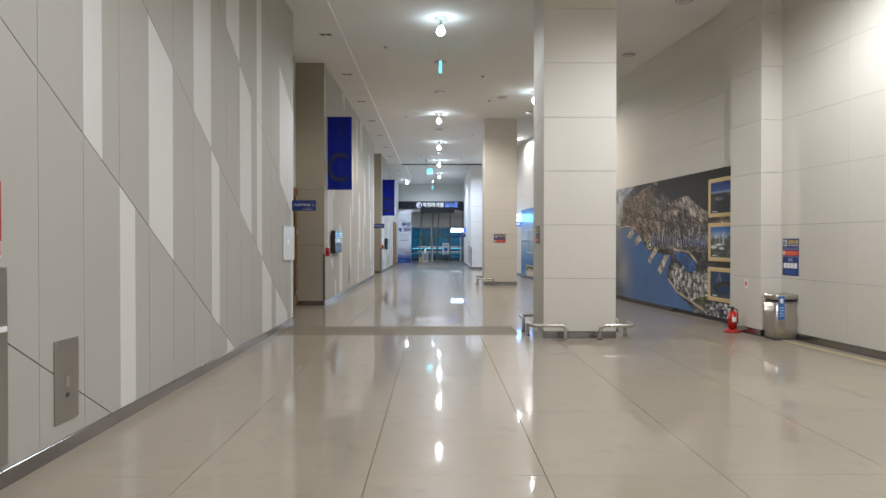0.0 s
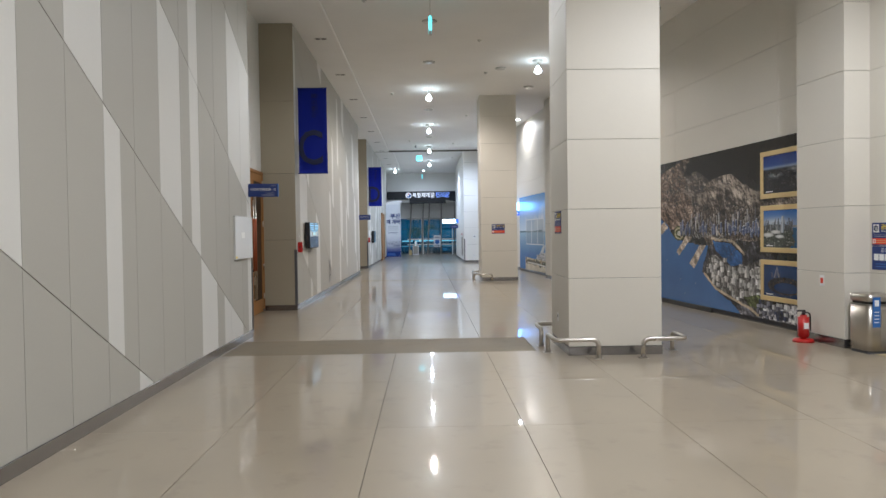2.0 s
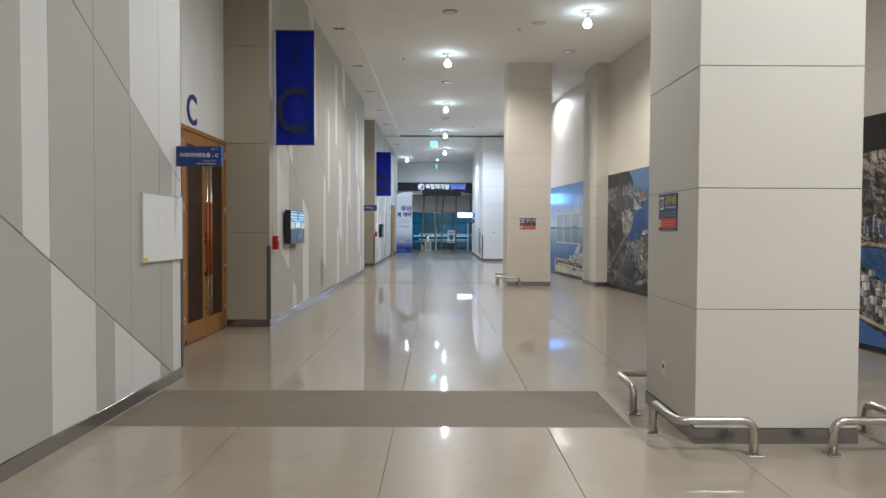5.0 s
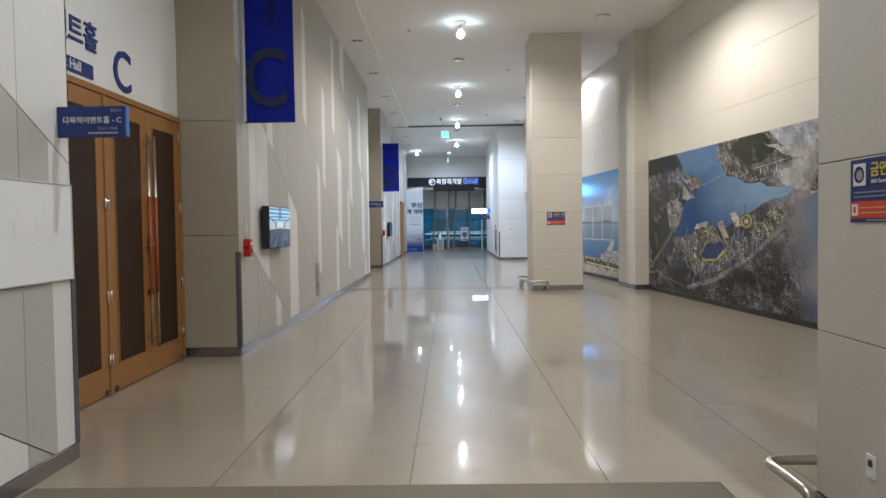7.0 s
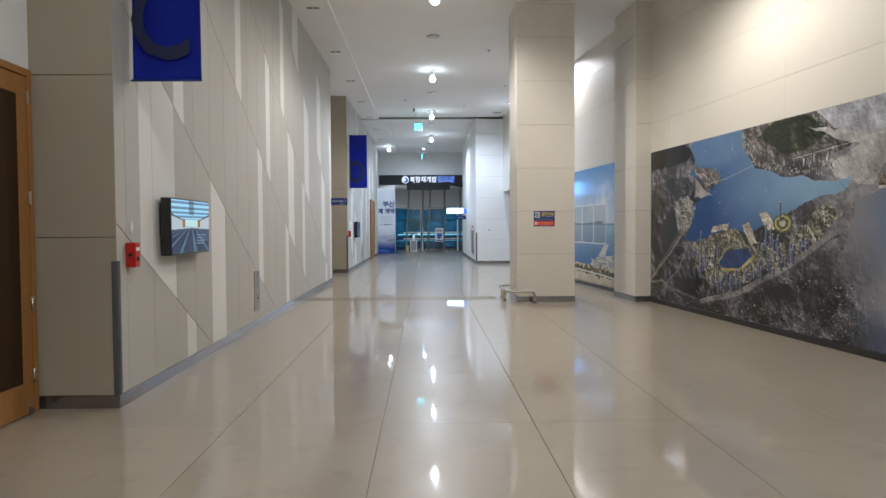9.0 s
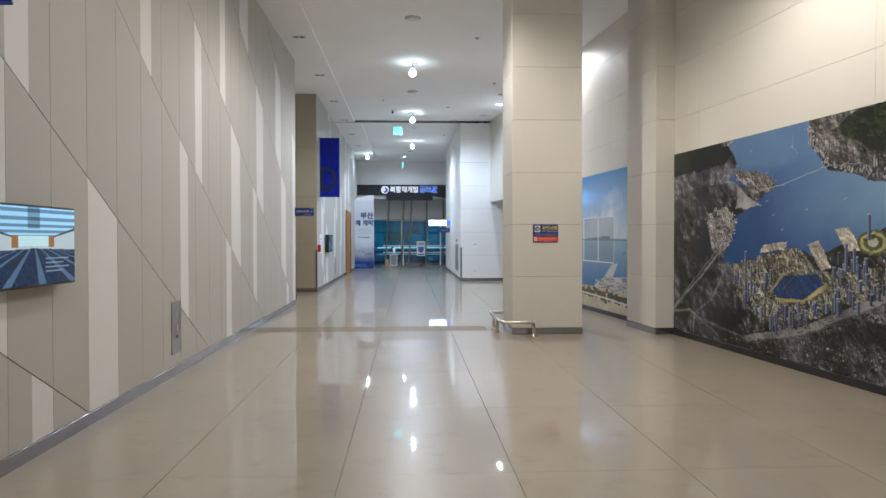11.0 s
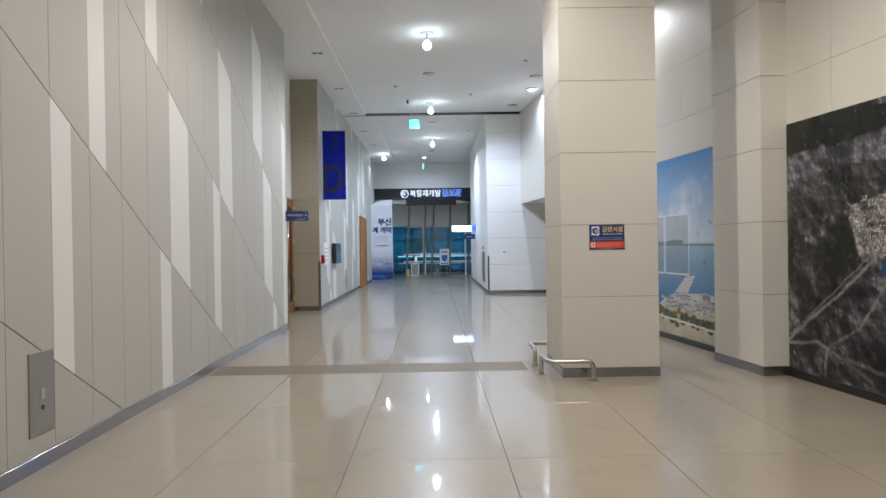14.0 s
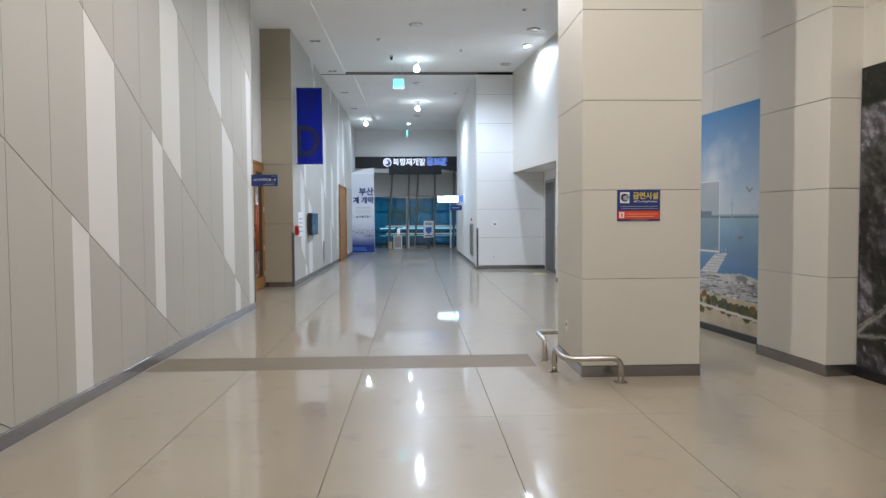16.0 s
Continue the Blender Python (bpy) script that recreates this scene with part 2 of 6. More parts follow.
FACE_Y = Matrix.Rotation(radians(90), 4, "X")                                              # reads from -y
FACE_PX = Matrix.Rotation(radians(90), 4, "Z") @ Matrix.Rotation(radians(90), 4, "X")      # on a wall that looks to +x
FACE_NX = Matrix.Rotation(radians(-90), 4, "Z") @ Matrix.Rotation(radians(90), 4, "X")     # on a wall that looks to -x


def at(x, y, z, face=FACE_Y):
    return Matrix.Translation((x, y, z)) @ face


def clip(poly, a, b, c):
    """Keep the part of poly where a*y + b*z <= c."""
    out = []
    for i, p in enumerate(poly):
        q = poly[(i + 1) % len(poly)]
        dp, dq = a * p[0] + b * p[1] - c, a * q[0] + b * q[1] - c
        if dp <= 0:
            out.append(p)
        if (dp < 0 < dq) or (dq < 0 < dp):
            t = dp / (dp - dq)
            out.append((p[0] + t * (q[0] - p[0]), p[1] + t * (q[1] - p[1])))
    return out


# ---- large structure ----
LEFT, BACK, NEAR = -2.72, -3.48, -6.0
SLOPE = 0.565
ceiling = tagged(mesh_object("ceiling", box(-4.4, 8.2, NEAR - 0.2, 66, CEIL, CEIL + 0.2), M["ceiling"]), "off-white painted plaster ceiling", "ceiling", kind="structure")
floor = tagged(mesh_object("floor", box(-4.4, 8.2, NEAR - 0.2, 66, -0.3, -0.012), M["groove"]), "polished beige stone floor with thin joints", "floor", kind="structure")
tagged(mesh_object("wall_back", box(-4.4, 8.2, NEAR - 0.4, NEAR, 0, CEIL), M["white"]), "plain off-white wall closing the hall", "wall", kind="structure")
soffit = tagged(mesh_object("ceiling_soffit", box(BACK, -1.9, NEAR, 43.3, CEIL - 0.07, CEIL + 0.01), M["ceiling"]), "dropped plaster strip along the panelled wall", "ceiling", kind="structure")
tagged(mesh_object("ceiling_soffit", box(BACK, -1.66, 43.32, 56.5, CEIL - 0.07, CEIL + 0.01), M["ceiling"]), "dropped plaster strip along the panelled wall", "ceiling", kind="structure")
tagged(mesh_object("ceiling_joint", box(LEFT + 0.02, 3.6, 43.20, 43.235, CEIL - 0.085, CEIL + 0.01), M["groove"]), "dark movement joint across the ceiling", "trim", kind="structure")


def panel_wall(name, y0, y1, joint, pitch, lines, lit):
    """The panelled wall: a backing with slanting and upright joints, each panel a plate of its own."""
    wall = tagged(mesh_object(name, box(LEFT - 0.25, LEFT - 0.014, y0, y1, 0, CEIL), M["groove"]), "panelled wall of beige and pale plates with slanting joints", "wall", kind="structure")
    n0 = math.ceil((y0 - joint) / pitch) - 1
    y = joint + n0 * pitch
    while y < y1:
        for b in range(len(lines) + 1):
            halves = lit.get((round((y - joint) / pitch), b), "")
            spans = [(y, y + pitch, halves == "F", 0.003, 0.003)]
            if halves in ("L", "R"):
                mid = y + pitch / 2
                spans = [(y, mid, halves == "L", 0.003, 0.0), (mid, y + pitch, halves == "R", 0.0, 0.003)]
            for a, c, light, ga, gc in spans:
                ya, yc = max(a + ga, y0 + 0.002), min(c - gc, y1 - 0.002)
                if yc - ya < 0.02:
                    continue
                poly = [(ya, 0.125), (yc, 0.125), (yc, CEIL - 0.07), (ya, CEIL - 0.07)]
                if b < len(lines):
                    poly = clip(poly, SLOPE, 1, SLOPE * lines[b] - 0.006)
                if b > 0 and len(poly) > 2:
                    poly = clip(poly, -SLOPE, -1, -SLOPE * lines[b - 1] - 0.006)
                if len(poly) > 2:
                    part("panel", prism(poly, LEFT - 0.016, LEFT), M["panel_light" if light else "panel_beige"], wall)
        y += pitch
    part("baseboard", box(LEFT - 0.02, LEFT + 0.006, y0, y1, 0, 0.12, 0.002), M["base"], wall)
    part("end_cap", box(LEFT - 0.25, LEFT - 0.001, y1 - 0.001, y1 + 0.012, 0, CEIL), M["panel_beige"], wall)
    return wall


panel_wall("wall_left_1", NEAR, 14.80, 5.55, 0.666, [3.02, 6.92, 10.82, 14.72, 18.62, 22.5, 26.4],
           {(1, 3): "L", (3, 3): "F", (5, 4): "F", (2, 2): "L", (6, 3): "L", (7, 5): "F", (8, 4): "F", (9, 4): "R", (9, 5): "R", (7, 2): "L",
            (10, 3): "F", (11, 3): "R", (12, 3): "F", (12, 5): "F", (13, 4): "R", (13, 5): "F", (-3, 3): "F", (-2, 4): "L", (-4, 2): "L"})
panel_wall("wall_left_2", 18.80, 33.55, 26.88, 0.655, [21.85, 25.75, 29.68, 33.43, 37.3, 41.0],
           {(-8, 1): "F", (-4, 2): "L", (-3, 3): "L", (0, 3): "F", (-1, 2): "R", (-1, 4): "L", (3, 4): "F", (2, 3): "R", (6, 5): "F", (7, 4): "F", (8, 3): "L",
            (9, 4): "R", (9, 5): "R", (-10, 0): "R", (-11, 1): "F", (-12, 1): "R", (-10, 2): "L", (-6, 3): "L", (-7, 4): "F", (1, 5): "F", (-13, 2): "F"})
panel_wall("wall_left_3", 37.78, 53.6, 39.6, 0.668, [40.55, 44.45, 48.4, 52.35, 56.3, 60.2],
           {(0, 2): "L", (1, 1): "F", (-1, 1): "F", (0, 0): "L", (5, 2): "F", (6, 3): "F", (9, 3): "F", (8, 2): "R", (11, 3): "R", (12, 4): "F", (15, 5): "F",
            (16, 4): "F", (18, 3): "L", (3, 3): "L", (2, 4): "F", (9, 5): "L", (13, 5): "L", (6, 5): "L"})


def door_leaf(y0, y1, parent, handle, hinge):
    leaf = part("door_leaf", box(BACK + 0.0, BACK + 0.045, y0 + 0.004, y1 - 0.004, 0.012, 3.035, 0.004), M["wood"], parent)
    part("door_panel", box(BACK + 0.03, BACK + 0.049, y0 + 0.17, y1 - 0.17, 0.30, 2.86, 0.003), M["dark_wood"], leaf, "dark brown inset panel")
    for a, c in ((y0 + 0.155, y0 + 0.17), (y1 - 0.17, y1 - 0.155)):
        part("bead", box(BACK + 0.03, BACK + 0.056, a, c, 0.285, 2.875, 0.003), M["wood"], leaf)
    for a, c in ((0.285, 0.30), (2.86, 2.875)):
        part("bead", box(BACK + 0.03, BACK + 0.056, y0 + 0.17, y1 - 0.17, a, c, 0.003), M["wood"], leaf)
    if handle:
        hy = y1 - 0.085 if handle > 0 else y0 + 0.085
        part("pull_handle", tube([(BACK + 0.10, hy, 0.35), (BACK + 0.10, hy, 2.75)], 0.017), M["steel"], leaf, "long steel pull bar", True)
        part("handle_wrap", tube([(BACK + 0.10, hy, 0.95), (BACK + 0.10, hy, 2.05)], 0.021), M["orange"], leaf, "red-brown grip sleeve", True)
        for hz in (0.45, 1.5, 2.65):
            part("standoff", tube([(BACK + 0.03, hy, hz), (BACK + 0.10, hy, hz)], 0.011), M["steel"], leaf, "", True)
    for hz in (0.35, 1.0, 1.95, 2.85):
        hy = y0 + 0.005 if hinge < 0 else y1 - 0.005
        part("hinge", disc(BACK + 0.055, hy, hz - 0.06, hz + 0.06, 0.014, n=12), M["steel"], leaf, "", True)
    part("foot_bolt", box(BACK + 0.045, BACK + 0.075, (y0 + 0.06) if hinge < 0 else (y1 - 0.09), (y0 + 0.09) if hinge < 0 else (y1 - 0.06), 0.014, 0.075, 0.004), M["rubber"], leaf)


def corner_guard(x, y, sx, sy):
    """A grey rubber angle that protects a corner; its legs run along sx and sy."""
    g = thing("corner_guard", "dark grey rubber corner guard on a wall edge", "corner guard", (x, y, 0.12), "corner guards")
    part("face", box(min(0, sx * 0.05), max(0, sx * 0.05), -0.009, 0.009, 0, 1.25, 0.004), M["rubber"], g)
    part("face", box(-0.009, 0.009, min(0, sy * 0.05), max(0, sy * 0.05), 0, 1.25, 0.004), M["rubber"], g)
    return g


def recess(n, y0, y1, letter, banner_y, banner_z, sign_y):
    wall = tagged(mesh_object("wall_recess_%d" % n, box(BACK - 0.25, BACK - 0.02, y0 - 0.3, y1 + 0.3, 0, CEIL), M["white"]), "off-white wall behind a recessed doorway", "wall", kind="structure")
    doors = tagged(new("door_%d" % n), "closed oak double doors with dark brown panels", "door", kind="structure")
    top = 3.06
    part("wall_above", box(BACK - 0.02, BACK + 0.004, y0 + 0.01, y1 - 0.01, top + 0.04, CEIL), M["white"], wall)
    # side returns
    for y, s in ((y0, -1), (y1, 1)):
        core = box(BACK - 0.25, LEFT - 0.02, min(y, y + s * 0.2) + (0.014 if s > 0 else 0), max(y, y + s * 0.2) - (0.014 if s < 0 else 0), 0, CEIL)
        part("return_core", core, M["groove"], wall)
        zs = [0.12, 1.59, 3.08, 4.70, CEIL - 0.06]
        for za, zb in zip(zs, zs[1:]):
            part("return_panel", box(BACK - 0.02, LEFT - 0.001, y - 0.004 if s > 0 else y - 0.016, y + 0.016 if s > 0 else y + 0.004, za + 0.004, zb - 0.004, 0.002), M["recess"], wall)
        part("return_baseboard", box(BACK, LEFT + 0.004, y - 0.008, y + 0.008, 0, 0.118, 0.002), M["base"], wall)
    mid = y1 - 1.07
    lw = 0.945
    edges = [mid - 2 * lw - 0.1, mid - lw - 0.05, mid, mid + lw]
    part("door_frame", box(BACK - 0.02, BACK + 0.06, edges[0] - lw - 0.06, edges[3] + 0.06, top - 0.02, top + 0.045, 0.004), M["wood"], doors)
    part("door_frame", box(BACK - 0.02, BACK + 0.058, edges[3] + 0.001, edges[3] + 0.06, 0, top - 0.021, 0.004), M["wood"], doors)
    part("door_frame", box(BACK - 0.02, BACK + 0.058, edges[1] - 0.0, edges[1] + 0.049, 0, top - 0.021, 0.004), M["wood"], doors)
    part("door_frame", box(BACK - 0.02, BACK + 0.058, edges[0] - lw - 0.06, edges[0] - lw - 0.001, 0, top - 0.021, 0.004), M["wood"], doors)
    door_leaf(edges[2], edges[3], doors, -1, 1)
    door_leaf(edges[1] + 0.05, edges[2], doors, 1, -1)
    door_leaf(edges[0], edges[1], doors, -1, 1)
    door_leaf(edges[0] - lw, edges[0], doors, 1, -1)
    lock = part("lock", box(BACK + 0.04, BACK + 0.085, mid - 0.05, mid + 0.03, 0.93, 0.99, 0.006), M["black"], doors, "black padlocked latch")
    part("lock_plate", box(BACK + 0.045, BACK + 0.065, mid - 0.03, mid + 0.01, 1.42, 1.6, 0.006), M["black"], doors)
    # lettering over the doors
    sign = thing("hall_lettering", "navy lettering on the wall above the doors", "lettering", (0, 0, 0))
    text_part("big_letter", letter, 0.62, M["navy_sign"], sign, at(BACK + 0.012, mid - 0.46, 3.36, FACE_PX), 0.006, 0.006)
    text_part("hall_name", "다목적 이벤트홀", 0.30, M["navy_sign"], sign, at(BACK + 0.012, mid - 1.98, 3.55, FACE_PX), 0.006, 0.004)
    part("name_plate", box(BACK + 0.004, BACK + 0.016, mid - 2.86, mid - 1.08, 3.16, 3.30, 0.002), M["navy_sign"], sign, "navy strip")
    text_part("english_name", "Multipurpose Event Hall", 0.13, M["sign_white"], sign, at(BACK + 0.019, mid - 1.95, 3.23, FACE_PX), 0.002, 0.001)
    # projecting sign
    blade = thing("blade_sign", "small blue projecting direction sign beside the doorway", "sign", (LEFT, sign_y, 2.333), "blade signs")
    part("plate", box(0.0, 0.49, -0.02, 0.02, 0, 0.215, 0.004), M["navy_sign"], blade)
    part("edge_cap", box(0.482, 0.494, -0.021, 0.021, 0, 0.215, 0.002), M["sign_blue"], blade)
    text_part("sign_words", "다목적이벤트홀 - " + letter, 0.052, M["sign_white"], blade, at(0.25, -0.023, 0.115), 0.001, 0.0004)
    text_part("sign_code", "BA10", 0.034, M["sign_grey"], blade, at(0.42, -0.023, 0.185), 0.001)
    text_part("sign_english", "Event Hall", 0.034, M["sign_grey"], blade, at(0.36, -0.023, 0.06), 0.001)
    part("text_bar", box(0.22, 0.43, -0.023, -0.0205, 0.022, 0.034), M["sign_grey"], blade)
    # hanging banner
    z0, z1 = banner_z
    ban = thing("hanging_banner", "blue fabric banner with a dark letter hanging from the wall", "banner", (LEFT - 0.03, banner_y, z0), "hanging banners")
    h = z1 - z0
    cloth = bmesh.new()
    grid = [[cloth.verts.new((0.05 + 0.66 * i / 10, 0.012 * math.sin(i * 0.9 + j * 0.12) * (0.3 + 0.7 * (1 - j / 24)), 0.02 + (h - 0.05) * j / 24)) for i in range(11)] for j in range(25)]
    for j in range(24):
        for i in range(10):
            cloth.faces.new((grid[j][i], grid[j][i + 1], grid[j + 1][i + 1], grid[j + 1][i]))
    bmesh.ops.solidify(cloth, geom=cloth.faces[:], thickness=0.004)
    part("cloth", cloth, M["blue"], ban, "", True)
    for bz in (0.012, h - 0.02):
        part("rod", tube([(0.03, 0, bz), (0.715, 0, bz)], 0.010), M["navy_sign"], ban, "", True)
    text_part("banner_letter", letter, 1.12, M["navy"], ban, at(0.33, -0.026, 0.56) @ Matrix.Diagonal((0.78, 1, 1, 1)), 0.003, 0.012)
    text_part("banner_words", "이벤트홀", 0.155, M["navy"], ban, at(0.44, -0.024, h - 0.42) @ Matrix.Rotation(radians(90), 4, "Z"), 0.003)
    corner_guard(LEFT + 0.004, y1 - 0.006, -1, 1)
    corner_guard(LEFT + 0.004, y0 + 0.006, -1, -1)
    return doors


recess(1, 14.81, 18.80, "C", 19.2, (3.10, 5.09), 14.68)
recess(2, 33.56, 37.78, "D", 38.4, (3.12, 5.11), 33.42)

# the angled wall on the other side: u runs along it, w comes out of it
ANG = math.atan(0.0927)
RW = Matrix.Translation((5.06, 27.38, 0)) @ Matrix.Rotation(ANG, 4, "Z")      # local x: into the wall, local y: along it
JOINTS = [0.12, 1.05, 1.99, 2.93, 3.87, 4.82, 5.77, CEIL]


def in_wall(ob):
    ob.matrix_basis = RW @ ob.matrix_basis
    return ob


wall_right = in_wall(tagged(mesh_object("wall_right", box(0.012, 0.3, -36, 11.0, 0, CEIL), M["groove"]), "cream panelled wall with level joints, set at a slant", "wall", kind="structure"))
for za, zb in zip(JOINTS, JOINTS[1:]):
    for u in np.arange(-36, 11, 3.9):
        part("panel", box(0, 0.014, u + 0.002, min(u + 3.9, 11) - 0.002, za + 0.0025, zb - 0.0025), M["stone"], wall_right)
part("baseboard", box(-0.012, 0.013, -36, 11, 0, 0.118, 0.002), M["base"], wall_right)
upper = in_wall(tagged(mesh_object("wall_right_upper", box(0.002, 0.3, 11.0, 15.9, 3.203, CEIL), M["stone"]), "cream wall above a lift recess", "wall", kind="structure"))
in_wall(tagged(mesh_object("ceiling_lobby", box(0.004, 1.3, 10.95, 16.2, 3.205, 3.3), M["white"]), "white soffit over the lift recess", "ceiling", kind="structure"))
lobby = tagged(mesh_object("wall_lobby", box(4.62, 4.85, 37.5, 43.2, 0, 3.25), M["white"]), "white wall of the lift recess", "wall", kind="structure")
part("baseboard", box(4.605, 4.62, 37.5, 43.2, 0, 0.11), M["base"], lobby)


def pilaster(n, u0, u1, out):
    p = in_wall(tagged(mesh_object("pilaster_%d" % n, box(-out + 0.012, 0.02, u0 + 0.012, u1 - 0.012, 0, CEIL), M["groove"]), "cream panelled pilaster with a grey base", "pilaster", kind="structure"))
    for za, zb in zip(JOINTS, JOINTS[1:]):
        part("panel", box(-out, 0.02, u0, u1, za + 0.0025, zb - 0.0025, 0.003), M["stone"], p)
    part("baseboard", box(-out - 0.008, 0.02, u0 - 0.008, u1 + 0.008, 0, 0.118, 0.002), M["base"], p)


pilaster(1, -14.75, -13.69, 0.385)
pilaster(2, -0.04, 1.22, 0.37)


def column(n, y0):
    c = tagged(mesh_object("column_%d" % n, box(2.142, 3.388, y0 + 0.012, y0 + 1.258, 0, CEIL), M["groove"]), "square column clad in cream panels with a grey base", "column", kind="structure")
    for za, zb in zip(JOINTS, JOINTS[1:]):
        part("panel", box(2.13, 3.40, y0, y0 + 1.27, za + 0.0025, zb - 0.0025, 0.003), M["stone"], c)
    part("baseboard", box(2.122, 3.408, y0 - 0.008, y0 + 1.278, 0, 0.118, 0.002), M["base"], c)
    part("top_trim", box(2.118, 3.412, y0 - 0.012, y0 + 1.282, CEIL - 0.03, CEIL + 0.004, 0.004), M["stone"], c)


column(1, 12.47)
column(2, 27.455)


def bent_guard(cx, cy, sx, sy, group):
    """A stainless bumper bar round a column's corner: two posts on plates and one bar bent in plan."""
    g = thing("bumper_rail", "bent stainless steel bumper rail bolted to the floor", "bumper rail", (cx, cy, 0), group)
    a, b = Vector((0, sy * 0.55, 0)), Vector((sx * 0.58, 0, 0))
    up = Vector((0, 0, 0.255))
    part("bar", tube([a, a + up, up, b + up, b], 0.031, 16, 0.10), M["steel"], g, "", True)
    for p in (a, b):
        plate = part("floor_plate", box(p.x - 0.06, p.x + 0.06, p.y - 0.06, p.y + 0.06, 0, 0.008, 0.002), M["steel"], g)
        for dx in (-0.045, 0.045):
            part("bolt", disc(p.x + dx, p.y + dx, 0.008, 0.026, 0.008, n=8), M["darksteel"], plate)
    return g


for y0 in (12.47, 27.455):
    bent_guard(1.89, y0 - 0.27, 1, 1, "bumper rails")
    bent_guard(1.89, y0 + 1.40, 1, -1, "bumper rails")
bent_guard(3.64, 12.20, -1, 1, "bumper rails")
bent_guard(3.64, 13.87, -1, -1, "bumper rails")

# far block and the end of the hall
block = tagged(mesh_object("wall_block", box(2.392, 4.84, 43.212, 54.4, 0, CEIL), M["groove"]), "white panelled block wall", "wall", kind="structure")
for za, zb in zip(JOINTS, JOINTS[1:]):
    part("panel", box(2.38, 4.61 if zb < 3.2 else 3.9, 43.2, 43.214, za + 0.003, zb - 0.003), M["white"], block)
for yy in np.arange(43.2, 54.4, 2.8):
    part("panel", box(2.38, 2.394, yy + (0.016 if yy < 43.3 else 0.002), yy + 2.798, 0.12, CEIL), M["white"], block)
part("panel", box(3.902, 4.61, 43.2, 43.214, 2.933, 3.2), M["white"], block)
part("baseboard", box(2.372, 4.6, 43.19, 43.2, 0, 0.118), M["base"], block)
part("baseboard", box(2.37, 2.38, 43.2, 54.4, 0, 0.118), M["base"], block)
corner_guard(2.376, 43.196, 1, 1)
header = tagged(mesh_object("wall_header", box(-4.4, 3.4, 58.1, 58.3, 4.2, CEIL), M["white"]), "white wall above the end windows", "wall", kind="structure")
tagged(mesh_object("wall_end_left", box(-4.4, -2.9, 53.61, 61, 0, CEIL), M["white"]), "white side wall at the hall's end", "wall", kind="structure")
tagged(mesh_object("wall_end_right", box(2.75, 3.4, 54.41, 61, 0, CEIL), M["white"]), "white side wall at the hall's end", "wall", kind="structure")
tagged(mesh_object("wall_end_top", box(-4.4, 3.4, 60.4, 60.6, 2.95, 4.9), M["white"]), "pale blind panels above the windows", "wall", kind="structure")


# ---- pictures printed on boards ----
def attribute_material(name, rough, glow=0.0):
    m = bpy.data.materials.new(name)
    m.use_nodes = True
    nt = m.node_tree
    b = nt.nodes["Principled BSDF"]
    at_node = nt.nodes.new("ShaderNodeAttribute")
    at_node.attribute_name = "print"
    nt.links.new(at_node.outputs["Color"], b.inputs["Base Color"])
    b.inputs["Roughness"].default_value = rough
    b.inputs["Specular IOR Level"].default_value = 0.4
    if glow:
        nt.links.new(at_node.outputs["Color"], b.inputs["Emission Color"])
        b.inputs["Emission Strength"].default_value = glow
    return m


PRINT = attribute_material("satin_print", 0.24)
SCREEN = attribute_material("lit_screen", 0.2, 0.5)
NIGHT = attribute_material("night_distance", 0.9, 1.0)


def raster(name, img, width, height, mat, parent, m, label=""):
    """A flat print: a grid of colours, img[row from below, column], width by height metres, in the x-z plane of m."""
    h, w, _ = img.shape
    xs, zs = np.meshgrid(np.linspace(0, width, w), np.linspace(0, height, h))
    co = np.zeros((h * w, 3))
    co[:, 0], co[:, 2] = xs.ravel(), zs.ravel()
    i = (np.arange(h - 1)[:, None] * w + np.arange(w - 1)[None]).ravel()
    quads = np.stack([i, i + 1, i + w + 1, i + w], 1)
    me = bpy.data.meshes.new(name)
    me.vertices.add(h * w)
    me.vertices.foreach_set("co", co.ravel())
    me.loops.add(len(quads) * 4)
    me.loops.foreach_set("vertex_index", quads.ravel())
    me.polygons.add(len(quads))
    me.polygons.foreach_set("loop_start", np.arange(len(quads)) * 4)
    me.update(calc_edges=True)
    col = me.color_attributes.new("print", "FLOAT_COLOR", "POINT")
    rgba = np.ones((h * w, 4))
    rgba[:, :3] = np.clip(img, 0, 1).reshape(-1, 3)
    col.data.foreach_set("color", rgba.ravel())
    me.materials.append(mat)
    me.transform(m)
    ob = new(name, me)
    ob.parent = parent
    if label:
        ob["label"] = label
    return ob


def vnoise(h, w, cells, seed, aspect=2.0, octaves=4):
    rng = np.random.default_rng(seed)
    out, amp, total = np.zeros((h, w)), 1.0, 0.0
    for o in range(octaves):
        ny, nx = max(2, int(cells * 2 ** o)), max(2, int(cells * aspect * 2 ** o))
        g = rng.random((ny + 2, nx + 2))
        y, x = np.linspace(0, ny, h), np.linspace(0, nx, w)
        iy, ix = y.astype(int), x.astype(int)
        fy, fx = (y - iy)[:, None], (x - ix)[None]
        fy, fx = fy * fy * (3 - 2 * fy), fx * fx * (3 - 2 * fx)
        a, b = g[iy][:, ix], g[iy][:, ix + 1]
        c, d = g[iy + 1][:, ix], g[iy + 1][:, ix + 1]
        out += amp * ((a * (1 - fx) + b * fx) * (1 - fy) + (c * (1 - fx) + d * fx) * fy)
        total += amp
        amp *= 0.55
    return out / total


